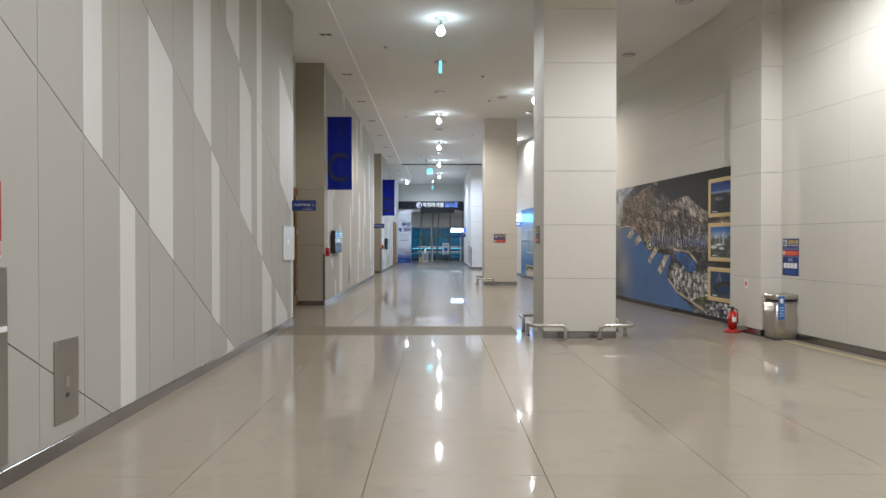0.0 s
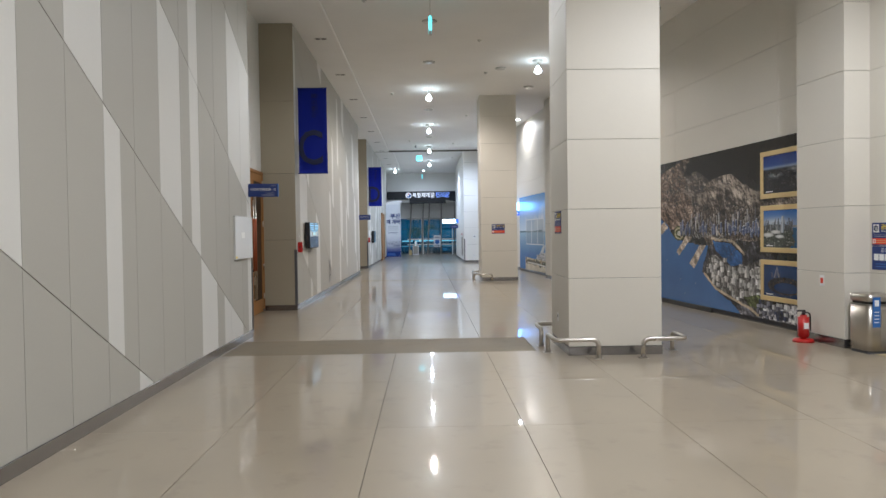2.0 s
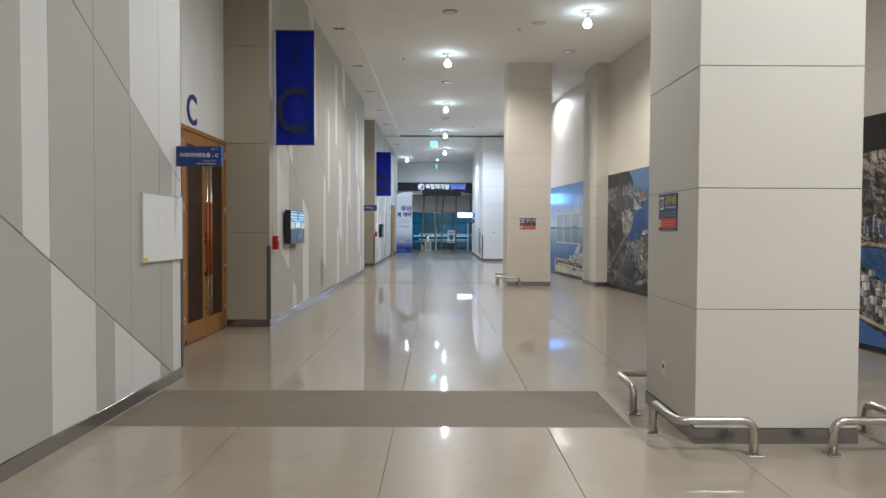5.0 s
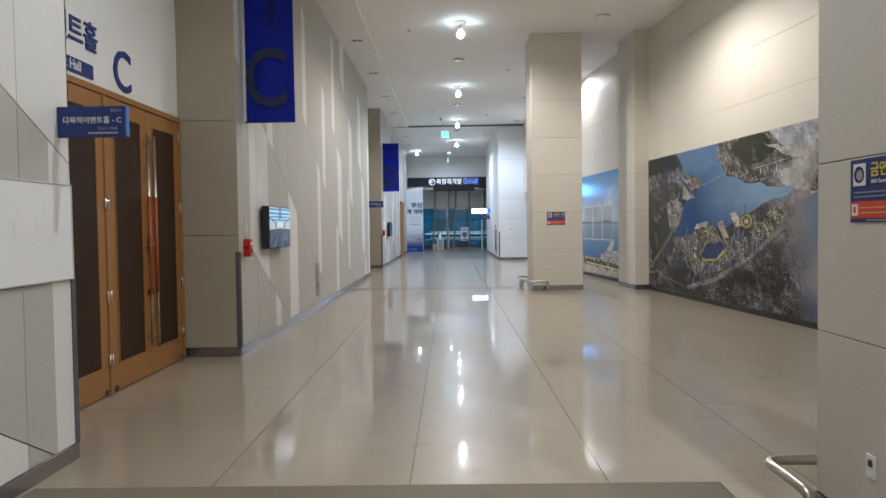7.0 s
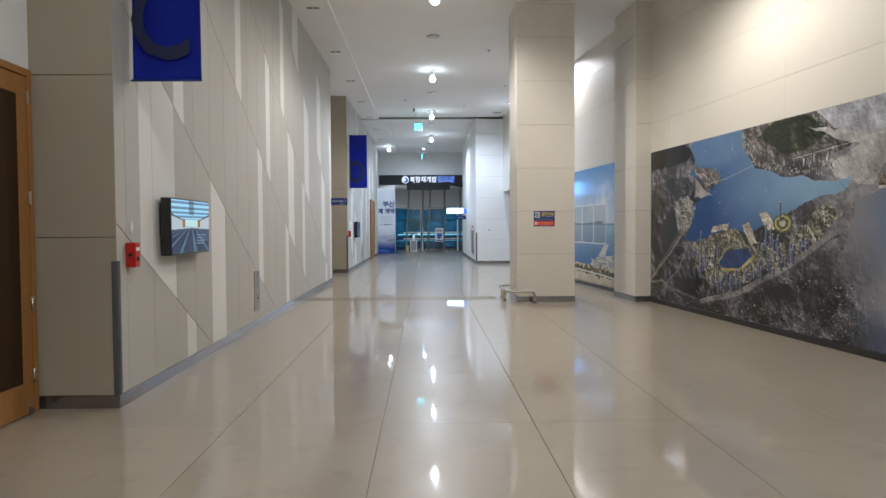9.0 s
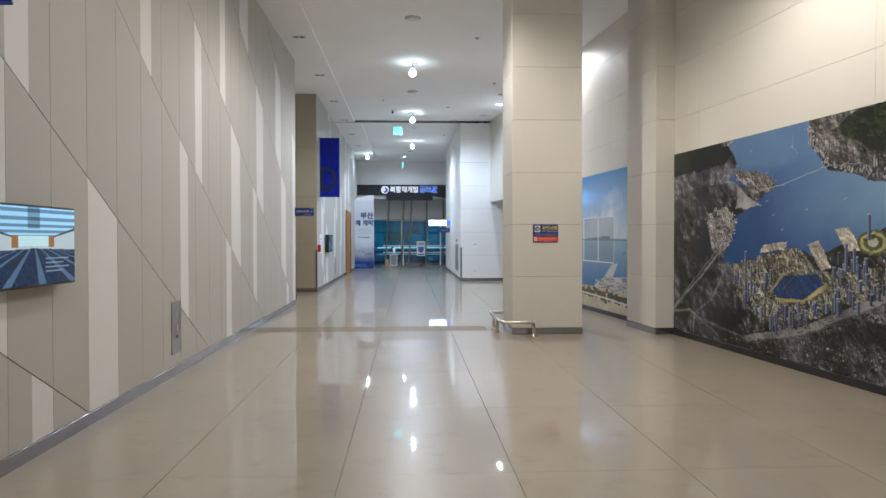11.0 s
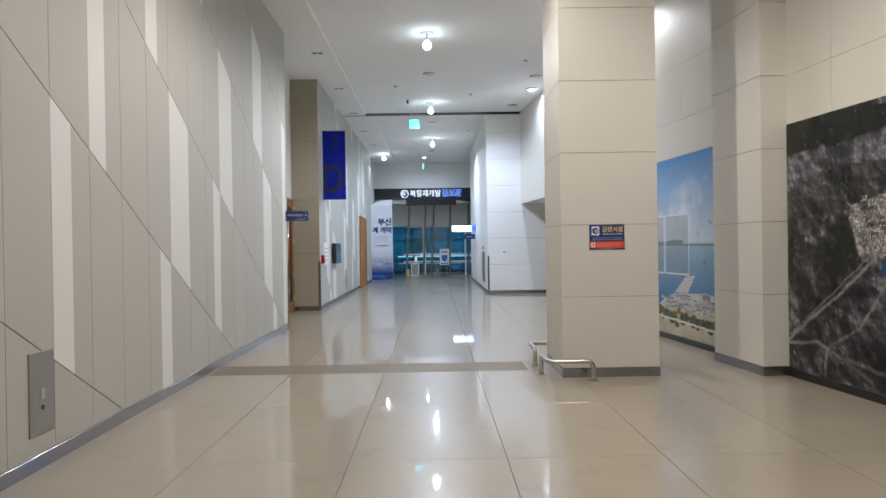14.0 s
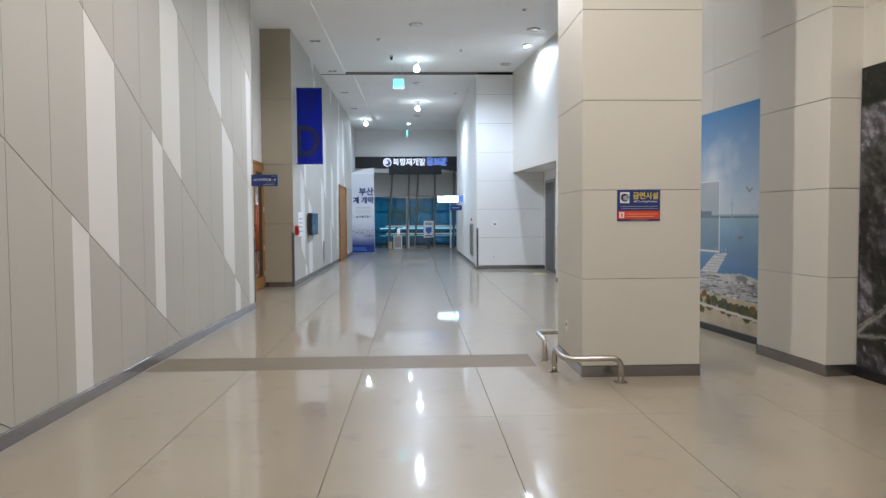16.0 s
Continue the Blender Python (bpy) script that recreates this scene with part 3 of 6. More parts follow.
def inside(poly, u, v):
    hit = np.zeros(u.shape, bool)
    for (ax, ay), (bx, by) in zip(poly, poly[1:] + poly[:1]):
        if ay != by:
            hit ^= ((ay > v) != (by > v)) & (u < (bx - ax) * (v - ay) / (by - ay) + ax)
    return hit


def blend(img, mask, colour):
    img[mask > 0] = (img * (1 - mask[..., None]) + np.asarray(colour) * mask[..., None])[mask > 0]


def strokes(img, n, seed, u0, u1, v0, v1, w, h, colours, keep=None):
    """Many small upright blocks: a town seen from the air."""
    rng = np.random.default_rng(seed)
    H, W, _ = img.shape
    order = sorted([(rng.uniform(v0, v1), rng.uniform(u0, u1)) for _ in range(n)], reverse=True)
    for v, u in order:
        if keep is not None and not keep(u, v):
            continue
        x, y = int(u * W), int(v * H)
        bw, bh = max(1, int(rng.uniform(*w) * W)), max(1, int(rng.uniform(*h) * H))
        c = np.array(colours[rng.integers(len(colours))]) * rng.uniform(0.7, 1.25)
        img[y:y + bh, x:x + bw] = c
        img[y:y + bh, x + max(1, bw // 2):x + bw] = c * 0.5


def line(img, pts, thick, colour, soft=0.6):
    H, W, _ = img.shape
    for (a, b), (c, d) in zip(pts, pts[1:]):
        n = int(max(abs(c - a) * W, abs(d - b) * H)) + 1
        for t in np.linspace(0, 1, n):
            x, y = int((a + (c - a) * t) * W), int((b + (d - b) * t) * H)
            img[max(0, y):y + thick, max(0, x):x + thick] = img[max(0, y):y + thick, max(0, x):x + thick] * (1 - soft) + np.asarray(colour) * soft


def relief(H, W, cells, seed, octaves=6, aspect=2.0):
    """Slopes of a rough terrain, lit from one side."""
    n = vnoise(H, W, cells, seed, aspect, octaves)
    r = n - np.roll(np.roll(n, 1, 0), 1, 1)
    return np.clip(r / r.std(), -2.2, 3)


def town(H, W, seed, dark=0.05, light=0.22, aspect=2.0):
    """Grey city fabric seen from the air: blocks, gaps and patches of trees."""
    n1 = vnoise(H, W, 5, seed, aspect)
    cells = vnoise(H, W, 46, seed + 1, aspect, 2)
    rel = relief(H, W, 14, seed + 3, aspect=aspect)
    g = (dark + (light - dark) * np.clip((n1 - 0.32) * 1.9, 0, 1)) * np.clip(np.exp(0.48 * rel), 0.25, 4) * (0.45 + 0.9 * cells)
    img = np.stack([g, g * 0.97, g * 1.03], -1)
    tree = np.clip((0.46 - vnoise(H, W, 9, seed + 5, aspect)) * 9, 0, 0.8)
    blend(img, tree, (0.016, 0.02, 0.013))
    return img


LONG, TALL = 13.63, 3.14


def grow(poly, H, W):
    return [(p / LONG, (q - 0.1) / TALL) for p, q in poly]


def harbour_panorama(H=282, W=1220):
    """A long air view, far end first: a bay with towers round a marina, hazy flats, open water, then a town under black mountains. Metres along and up."""
    u, v = np.meshgrid(np.linspace(0, LONG, W), np.linspace(0.1, 0.1 + TALL, H))
    asp = W / H
    wob = (vnoise(H, W, 7, 31, asp) - 0.5) * 0.20
    uu, vv = u + wob, v + np.roll(wob, 60, 1) * 0.7
    fine = relief(H, W, 16, 12, aspect=asp)

    def area(poly, soft=True):
        return inside(poly, uu if soft else u, vv if soft else v)

    def paint(poly, colour, rough=0.35, soft=True):
        mask = area(poly, soft)
        img[mask] = (np.array(colour) * np.clip(np.exp(rough * fine), 0.2, 4)[..., None])[mask]

    def blocks(n, seed, box_, w, h, colours, keep=None):
        strokes(img, n, seed, box_[0] / LONG, box_[1] / LONG, (box_[2] - 0.1) / TALL, (box_[3] - 0.1) / TALL, (w[0] / LONG, w[1] / LONG), (h[0] / TALL, h[1] / TALL), colours, keep)

    def road(pts, thick, colour, soft=0.6):
        line(img, grow(pts, H, W), thick, colour, soft)

    img = town(H, W, 11, 0.034, 0.15, asp)
    img *= np.array((0.97, 0.97, 1.03))
    # haze over the far flats and the slope towards the open water
    haze = np.exp(-((u - 6.5) / 1.0) ** 2) * np.clip((v - 0.7) * 0.8, 0, 0.75)
    blend(img, haze, (0.24, 0.235, 0.25))
    paint([(5.2, 3.3), (5.6, 2.95), (6.3, 2.7), (6.9, 2.8), (7.2, 3.05), (8.3, 3.4)], (0.30, 0.31, 0.34), 0.15)
    # brown town on the far shore
    paint([(6.9, 2.76), (7.8, 3.0), (9.6, 3.3), (9.9, 2.2), (9.0, 1.6), (8.3, 1.75), (7.8, 2.05), (6.66, 2.12), (6.9, 2.44)], (0.13, 0.095, 0.075), 0.6)
    blocks(700, 21, (6.8, 9.4, 2.15, 2.95), (0.02, 0.06), (0.02, 0.05), [(0.22, 0.15, 0.11), (0.12, 0.08, 0.06), (0.05, 0.04, 0.035), (0.3, 0.25, 0.2)])
    paint([(7.1, 2.55), (7.5, 2.72), (7.6, 2.5), (7.2, 2.42)], (0.055, 0.05, 0.02), 0.4)
    # hills of the bay
    paint([(-0.2, 2.84), (0.7, 2.87), (1.69, 2.94), (2.03, 3.12), (1.2, 3.3), (-0.2, 3.3)], (0.013, 0.015, 0.012), 0.45)
    paint([(3.6, 3.2), (4.0, 2.65), (4.8, 2.55), (5.8, 2.6), (6.3, 2.75), (5.4, 3.3), (3.7, 3.3)], (0.085, 0.08, 0.075), 0.5)
    paint([(4.12, 3.05), (4.59, 3.26), (5.2, 3.3), (5.79, 2.94), (5.68, 2.84), (5.29, 2.73), (4.87, 2.72)], (0.022, 0.030, 0.014), 0.45)
    paint([(-0.2, 2.3), (0.9, 2.65), (1.7, 2.6), (1.9, 2.3), (1.2, 2.2), (0.6, 1.9), (-0.2, 1.7)], (0.05, 0.05, 0.05), 0.45)
    paint([(5.35, 3.05), (6.89, 2.78), (6.84, 2.49), (6.6, 2.18), (6.06, 2.25), (5.84, 2.49), (6.32, 2.7)], (0.30, 0.29, 0.28), 0.12)
    # water of the bay
    bay = area([(1.8, 3.15), (2.17, 3.3), (3.62, 3.3), (3.71, 2.89), (4.03, 2.57), (4.79, 2.36), (5.77, 2.27), (6.26, 2.28), (6.06, 2.12), (5.54, 2.01), (5.14, 1.91), (4.75, 1.79), (4.34, 1.7),
                (3.84, 1.44), (3.3, 1.6), (2.32, 1.42), (1.64, 1.35), (1.85, 1.66), (2.05, 2.03), (2.69, 2.39), (1.76, 2.66), (2.04, 2.88)])
    g = np.clip((u - 2.6) / 3.4, 0, 0.85) * np.clip((v - 1.3) / 0.8, 0, 1)
    g = np.maximum(g, np.clip((v - 2.5) / 0.9, 0, 0.35))[..., None]
    img[bay] = ((np.array((0.016, 0.065, 0.20)) * (1 - g) + np.array((0.20, 0.33, 0.45)) * g) * (0.9 + 0.25 * vnoise(H, W, 10, 5, asp))[..., None])[bay]
    paint([(1.76, 2.84), (2.87, 2.6), (2.99, 2.45), (2.57, 2.39), (2.04, 2.64)], (0.12, 0.11, 0.105), 0.6)
    paint([(2.04, 2.55), (2.63, 2.24), (2.05, 2.18)], (0.27, 0.26, 0.27), 0.1)
    paint([(1.03, 2.13), (1.77, 2.22), (2.05, 2.0), (1.85, 1.66), (1.56, 1.41), (1.34, 1.6)], (0.16, 0.15, 0.14), 0.6)
    blocks(170, 22, (1.1, 1.95, 1.6, 2.18), (0.02, 0.09), (0.015, 0.03), [(0.5, 0.48, 0.44), (0.34, 0.33, 0.31), (0.03, 0.03, 0.03)], lambda a, b: inside([(1.03, 2.13), (1.77, 2.22), (2.05, 2.0), (1.85, 1.66), (1.56, 1.41), (1.34, 1.6)], np.array([a * LONG]), np.array([b * TALL + 0.1]))[0])
    blocks(170, 23, (3.75, 5.9, 2.33, 2.55), (0.015, 0.04), (0.03, 0.12), [(0.5, 0.5, 0.5), (0.34, 0.33, 0.33), (0.12, 0.11, 0.1)], lambda a, b: b * TALL + 0.1 > 2.68 - 0.12 * (a * LONG - 3.6))
    # quays, marina, piers and towers
    quay = [(1.92, 1.36), (3.41, 1.6), (3.74, 1.33), (4.15, 1.28), (4.98, 1.5), (5.47, 1.78), (5.77, 1.91), (6.07, 1.81), (5.4, 1.27), (4.54, 0.99), (3.85, 0.74), (2.72, 0.55), (2.06, 0.87)]
    paint(quay, (0.13, 0.125, 0.10), 0.7)

    def on_quay(a, b):
        p, q = np.array([a * LONG]), np.array([b * TALL + 0.1])
        return inside(quay, p, q)[0] and not inside([(2.85, 0.98), (3.15, 1.26), (3.9, 1.31), (4.0, 1.12), (3.5, 0.9)], p, q)[0]

    blocks(1500, 24, (1.9, 6.1, 0.5, 1.9), (0.015, 0.05), (0.012, 0.05), [(0.36, 0.35, 0.31), (0.05, 0.06, 0.03), (0.22, 0.19, 0.09), (0.03, 0.03, 0.045), (0.10, 0.12, 0.05), (0.46, 0.46, 0.45)], on_quay)
    img[area([(2.89, 1.02), (3.19, 1.23), (3.84, 1.28), (3.95, 1.15), (3.53, 0.94), (3.02, 0.91)], False)] = (0.014, 0.045, 0.15)
    road([(2.86, 0.98), (3.12, 1.24), (3.3, 1.29)], 3, (0.32, 0.29, 0.15), 0.7)
    road([(3.0, 0.88), (3.55, 0.90), (3.98, 1.12)], 4, (0.36, 0.30, 0.11), 0.7)
    for pier in ([(3.63, 1.68), (3.84, 1.71), (4.1, 1.39), (3.9, 1.33)], [(4.14, 1.86), (4.38, 1.88), (4.58, 1.6), (4.34, 1.57)], [(2.6, 1.52), (3.2, 1.60), (3.25, 1.70), (2.7, 1.64)]):
        paint(pier, (0.34, 0.31, 0.26), 0.35, False)
    ring = ((u - 4.76) / 0.2) ** 2 + ((v - 1.69) / 0.12) ** 2
    img[ring < 1.5] = (0.10, 0.115, 0.04)
    img[(ring < 1.0) & (ring > 0.55)] = (0.36, 0.33, 0.16)
    img[ring < 0.18] = (0.42, 0.40, 0.34)
    road([(0.0, 0.45), (0.13, 0.57), (1.04, 1.15), (1.56, 1.54), (1.34, 1.99), (1.1, 2.15)], 3, (0.26, 0.25, 0.24), 0.5)
    road([(0.0, 0.52), (1.0, 1.22), (1.48, 1.56)], 1, (0.36, 0.35, 0.33), 0.6)
    road([(2.21, 0.21), (3.54, 0.5), (4.81, 1.0), (6.07, 1.6)], 8, (0.19, 0.185, 0.19), 0.35)
    road([(2.3, 0.18), (3.54, 0.46), (4.81, 0.95), (6.0, 1.52)], 2, (0.08, 0.08, 0.09), 0.7)
    for pts in ([(0.0, 0.42), (0.55, 0.52), (0.95, 0.38), (1.5, 0.18)], [(0.7, 0.12), (0.75, 0.46), (1.3, 0.75), (1.7, 1.25)], [(0.9, 0.4), (2.2, 0.25)]):
        road(pts, 3, (0.17, 0.17, 0.175), 0.45)
    road([(2.0, 2.62), (2.4, 2.55), (2.62, 2.42), (3.1, 2.46), (4.0, 2.62), (4.6, 2.6)], 1, (0.36, 0.38, 0.41), 0.6)
    road([(5.0, 2.62), (6.2, 2.72), (6.9, 2.8), (6.87, 2.5), (6.6, 2.2), (6.06, 2.27)], 1, (0.46, 0.44, 0.42), 0.6)
    road([(6.35, 2.15), (6.25, 1.6), (6.4, 1.1), (6.55, 0.3)], 2, (0.2, 0.18, 0.18), 0.3)
    blocks(1400, 29, (0.0, 6.5, 0.1, 0.9), (0.015, 0.05), (0.01, 0.035), [(0.16, 0.155, 0.16), (0.04, 0.04, 0.045), (0.09, 0.08, 0.085), (0.28, 0.27, 0.27)], lambda a, b: b * TALL + 0.1 < 0.22 * a * LONG - 0.15 and b * TALL < 0.95)
    blend(img, np.clip(1 - ((uu - 4.6) / 0.5) ** 2 - ((vv - 0.62) / 0.22) ** 2, 0, 0.75), (0.012, 0.013, 0.015))
    # open water between the two towns
    sea = area([(6.34, 2.02), (6.66, 2.09), (7.3, 2.09), (7.8, 2.0), (8.3, 1.75), (8.76, 1.45), (9.29, 1.43), (10.16, 1.38), (9.96, 0.79), (10.48, 0.50), (11.0, 0.33), (11.9, -0.1), (5.9, -0.1), (5.9, 0.91), (6.2, 1.55)])
    k = np.clip((u - 6.4) / 1.6, 0, 1)[..., None]
    water = np.array((0.15, 0.17, 0.22)) * (1 - k) + np.array((0.045, 0.125, 0.30)) * k
    water = water * (0.85 + 0.3 * vnoise(H, W, 6, 150, asp))[..., None]
    blend(water, 0.6 * np.exp(-((uu - 6.85) / 0.45) ** 2 - ((vv - 0.85) / 0.4) ** 2), (0.30, 0.275, 0.25))
    blend(water, 0.6 * np.exp(-((uu - 6.7) / 0.4) ** 2 - ((vv - 0.2) / 0.3) ** 2), (0.05, 0.06, 0.12))
    edge = np.clip((uu + 0.2 * fine * 0.3 - 6.15) / 0.75, 0, 1)
    img[sea] = (img * (1 - edge)[..., None] + water * edge[..., None])[sea]
    for pier in ([(7.2, 1.85), (7.57, 2.08), (7.78, 1.94), (7.53, 1.78)], [(7.75, 1.72), (8.1, 1.9), (8.3, 1.75), (7.95, 1.6)], [(9.34, 0.97), (9.82, 1.38), (10.07, 1.38), (9.57, 0.86)], [(8.72, 1.2), (9.19, 1.57), (9.47, 1.53), (8.86, 1.12)]):
        paint(pier, (0.36, 0.31, 0.26), 0.4, False)
    road([(6.7, 2.11), (7.3, 2.12), (7.8, 2.04)], 3, (0.42, 0.39, 0.36), 0.7)
    ring = ((u - 8.86) / 0.24) ** 2 + ((v - 1.62) / 0.14) ** 2
    img[ring < 1.4] = (0.07, 0.08, 0.035)
    img[(ring < 0.9) & (ring > 0.5)] = (0.33, 0.30, 0.2)
    img[ring < 0.15] = (0.4, 0.38, 0.33)
    # the near town: brown slopes, black mountains, towers, a marina and a built-up quay
    paint([(9.4, 2.3), (9.9, 1.6), (10.16, 1.38), (11.3, 1.5), (13.8, 1.3), (13.8, 3.3), (9.0, 3.3)], (0.085, 0.07, 0.06), 0.75)
    for cx, cz, r in ((9.35, 2.55, 0.22), (10.35, 2.52, 0.28), (10.9, 2.6, 0.25), (11.35, 2.45, 0.26), (9.9, 2.35, 0.2), (11.8, 2.3, 0.25)):
        blend(img, np.clip(1.3 - ((uu - cx) / r) ** 2 - ((vv - cz) / (r * 0.8)) ** 2, 0, 0.85) * np.clip(0.55 + 0.4 * fine, 0, 1), (0.40, 0.33, 0.27))
    paint([(9.1, 2.85), (9.5, 3.3), (13.8, 3.3), (13.8, 2.3), (11.95, 2.4), (11.45, 2.57), (11.04, 2.78), (10.22, 2.72), (9.81, 2.95)], (0.011, 0.0095, 0.008), 0.3)
    blocks(1100, 41, (9.0, 12.4, 1.55, 2.12), (0.02, 0.05), (0.015, 0.04), [(0.20, 0.16, 0.13), (0.09, 0.07, 0.06), (0.30, 0.26, 0.23), (0.03, 0.028, 0.03)])
    blocks(70, 42, (9.2, 12.2, 1.55, 1.90), (0.03, 0.055), (0.12, 0.24), [(0.44, 0.42, 0.41), (0.22, 0.21, 0.23), (0.12, 0.12, 0.15)])
    img[area([(10.35, 1.47), (11.06, 1.41), (11.46, 1.18), (11.46, 1.03), (11.06, 0.99), (10.47, 1.27)], False)] = (0.03, 0.10, 0.26)
    road([(10.3, 1.50), (11.06, 1.45), (11.5, 1.2)], 4, (0.40, 0.33, 0.25), 0.8)
    pen = [(10.24, 1.17), (9.96, 0.79), (10.44, 0.52), (11.0, 0.40), (11.67, 0.27), (11.94, 0.15), (12.2, 1.15), (11.53, 1.02), (11.06, 0.95), (10.47, 1.18)]
    paint(pen, (0.10, 0.095, 0.09), 0.6, False)
    blocks(130, 45, (10.0, 12.2, 0.35, 1.05), (0.09, 0.16), (0.07, 0.12), [(0.50, 0.48, 0.45), (0.38, 0.37, 0.36), (0.62, 0.60, 0.58)], lambda a, b: inside(pen, np.array([a * LONG]), np.array([b * TALL + 0.1]))[0])
    road([(9.97, 0.78), (10.44, 0.50), (11.0, 0.37), (11.7, 0.22), (11.95, 0.12)], 4, (0.45, 0.36, 0.26), 0.8)
    paint([(11.5, 0.45), (12.1, 0.5), (12.1, 0.25), (11.7, 0.3)], (0.06, 0.07, 0.03), 0.5)
    paint([(11.9, 0.05), (12.3, 0.30), (13.8, 0.42), (13.8, 0.0)], (0.32, 0.31, 0.33), 0.8)
    blocks(80, 46, (11.9, 13.6, 0.12, 0.36), (0.06, 0.2), (0.05, 0.12), [(0.6, 0.6, 0.62), (0.04, 0.05, 0.09), (0.2, 0.2, 0.24)])
    # lanes and ridges all over the land, then the grain and hard edges of an enlarged photograph
    land = ~(bay | sea)
    rng = np.random.default_rng(77)
    for _ in range(900):
        p, q = rng.uniform(0, LONG), rng.uniform(0.12, 3.2)
        a = rng.choice((0.55, 0.62, -0.9, 2.2)) + rng.normal(0, 0.15)
        ln = rng.uniform(0.06, 0.34)
        if land[min(H - 1, int((q - 0.1) / TALL * H)), min(W - 1, int(p / LONG * W))] and q < 2.6:
            tone = rng.uniform(0.02, 0.17)
            road([(p, q), (max(0.0, min(LONG, p + ln * math.cos(a))), max(0.11, min(3.2, q + ln * math.sin(a))))], 1, (tone, tone * 0.96, tone * 0.95), 0.5)
    wood = np.clip((vnoise(H, W, 11, 504, asp) - 0.47) * 5, -0.9, 0.9)
    img[land] *= np.exp(-0.36 * wood)[land][:, None]
    clump = vnoise(H, W, 26, 503, asp)
    for _ in range(5200):
        y, x = rng.integers(2, H - 4), rng.integers(2, W - 4)
        if land[y, x] and clump[y, x] > 0.46 and 0.025 < img[y, x].mean() < 0.16 and y < 0.82 * H:
            tone = rng.uniform(0.6, 1.7)
            img[y:y + rng.integers(1, 3), x:x + rng.integers(1, 4)] *= tone
    depth = np.where(img.mean(-1) < 0.2, 0.13, 0.05)
    grain = np.clip(np.exp(depth * relief(H, W, 48, 500, 3, asp)), 0.4, 2.4)
    img[land] *= grain[land][:, None]
    wx = ((vnoise(H, W, 14, 501, asp) - 0.5) * 8).astype(int)
    wy = ((vnoise(H, W, 14, 502, asp) - 0.5) * 6).astype(int)
    iy, ix = np.mgrid[0:H, 0:W]
    img = img[np.clip(iy + wy, 0, H - 1), np.clip(ix + wx, 0, W - 1)]
    img = img * np.clip(img.mean(-1, keepdims=True) / 0.09, 0.3, 1.5) ** 0.22
    soft = img.copy()
    for ax in (0, 1):
        soft = (np.roll(soft, 1, ax) + np.roll(soft, -1, ax) + np.roll(soft, 2, ax) + np.roll(soft, -2, ax) + soft) / 5
    img = np.clip(img + 0.15 * (img - soft), 0.004, 0.85)
    # the wooded slopes by the bay are smooth, with broad folds
    slope = land & (u < 2.3) & (img.mean(-1) < 0.16)
    folds = np.clip(np.exp(0.42 * relief(H, W, 5, 777, 3, asp)), 0.4, 2.6)
    img[slope] = ((0.55 * soft + 0.45 * img) * folds[..., None])[slope]

    def tower(p, q, w, h, tint):
        # one block in slanting light: bright side, dark side, pale roof, shadow on the ground
        x, y = int(p / LONG * W), int((q - 0.1) / TALL * H)
        if x < 3 or x + w + 3 >= W or y < 2 or y + h + 2 >= H:
            return
        img[y:y + 2, x + w:x + w + 3] *= 0.45
        img[y:y + h, x:x + w] = np.array((0.045, 0.06, 0.12)) * tint
        img[y:y + h, x:x + max(1, w // 2)] = np.array((0.18, 0.20, 0.27)) * tint
        img[y:y + h:3, x:x + w] *= 0.72
        img[y + h:y + h + 1, x:x + w] = np.array((0.36, 0.37, 0.40)) * tint

    def specks(pts, n, spread, low, high):
        # pale roofs strung along a shore
        for _ in range(n):
            k = rng.integers(0, len(pts) - 1)
            s = rng.random()
            p = pts[k][0] * (1 - s) + pts[k + 1][0] * s + rng.normal(0, spread)
            q = pts[k][1] * (1 - s) + pts[k + 1][1] * s + abs(rng.normal(0, spread))
            x, y = int(p / LONG * W), int((q - 0.1) / TALL * H)
            if 2 < x < W - 6 and 2 < y < H - 8:
                tone = rng.uniform(low, high)
                a, b = int(rng.integers(1, 4)), int(rng.integers(1, 4))
                img[y:y + b, x:x + a] = (tone, tone * 0.98, tone * 0.95)
                img[y:y + b, x + a:x + a + 1] *= 0.35

    specks([(3.62, 3.2), (3.71, 2.92), (4.03, 2.62), (4.79, 2.42), (5.77, 2.33)], 300, 0.045, 0.12, 0.42)
    specks([(1.34, 1.99), (1.56, 1.6), (1.85, 1.72), (1.95, 2.02), (1.4, 2.14)], 190, 0.05, 0.12, 0.5)
    specks([(1.8, 2.74), (2.5, 2.58), (2.9, 2.46)], 110, 0.06, 0.07, 0.28)
    specks([(8.8, 1.6), (9.8, 1.5), (10.3, 1.55), (11.4, 1.35)], 160, 0.06, 0.14, 0.45)
    groups = [(2.05, 1.02), (2.15, 0.72), (2.45, 0.88), (2.68, 0.62), (2.72, 1.02), (2.95, 0.52), (3.2, 0.60), (3.55, 0.66), (3.8, 0.80), (4.1, 0.84), (4.35, 0.98), (4.7, 1.02), (4.95, 1.16), (5.25, 1.30), (4.25, 1.26), (4.45, 1.32), (4.6, 1.24)]
    spots_ = []
    for gx, gq in groups:
        size, tall = int(rng.integers(4, 11)), rng.uniform(8, 19)
        for _ in range(size):
            spots_.append((gx + rng.normal(0, 0.085), gq + rng.normal(0, 0.06), max(4, int(rng.normal(tall, 3)))))
    for p, q, h in sorted(spots_, key=lambda s: -s[1]):
        tower(p, q, int(rng.integers(3, 7)), h, rng.uniform(0.45, 1.35))
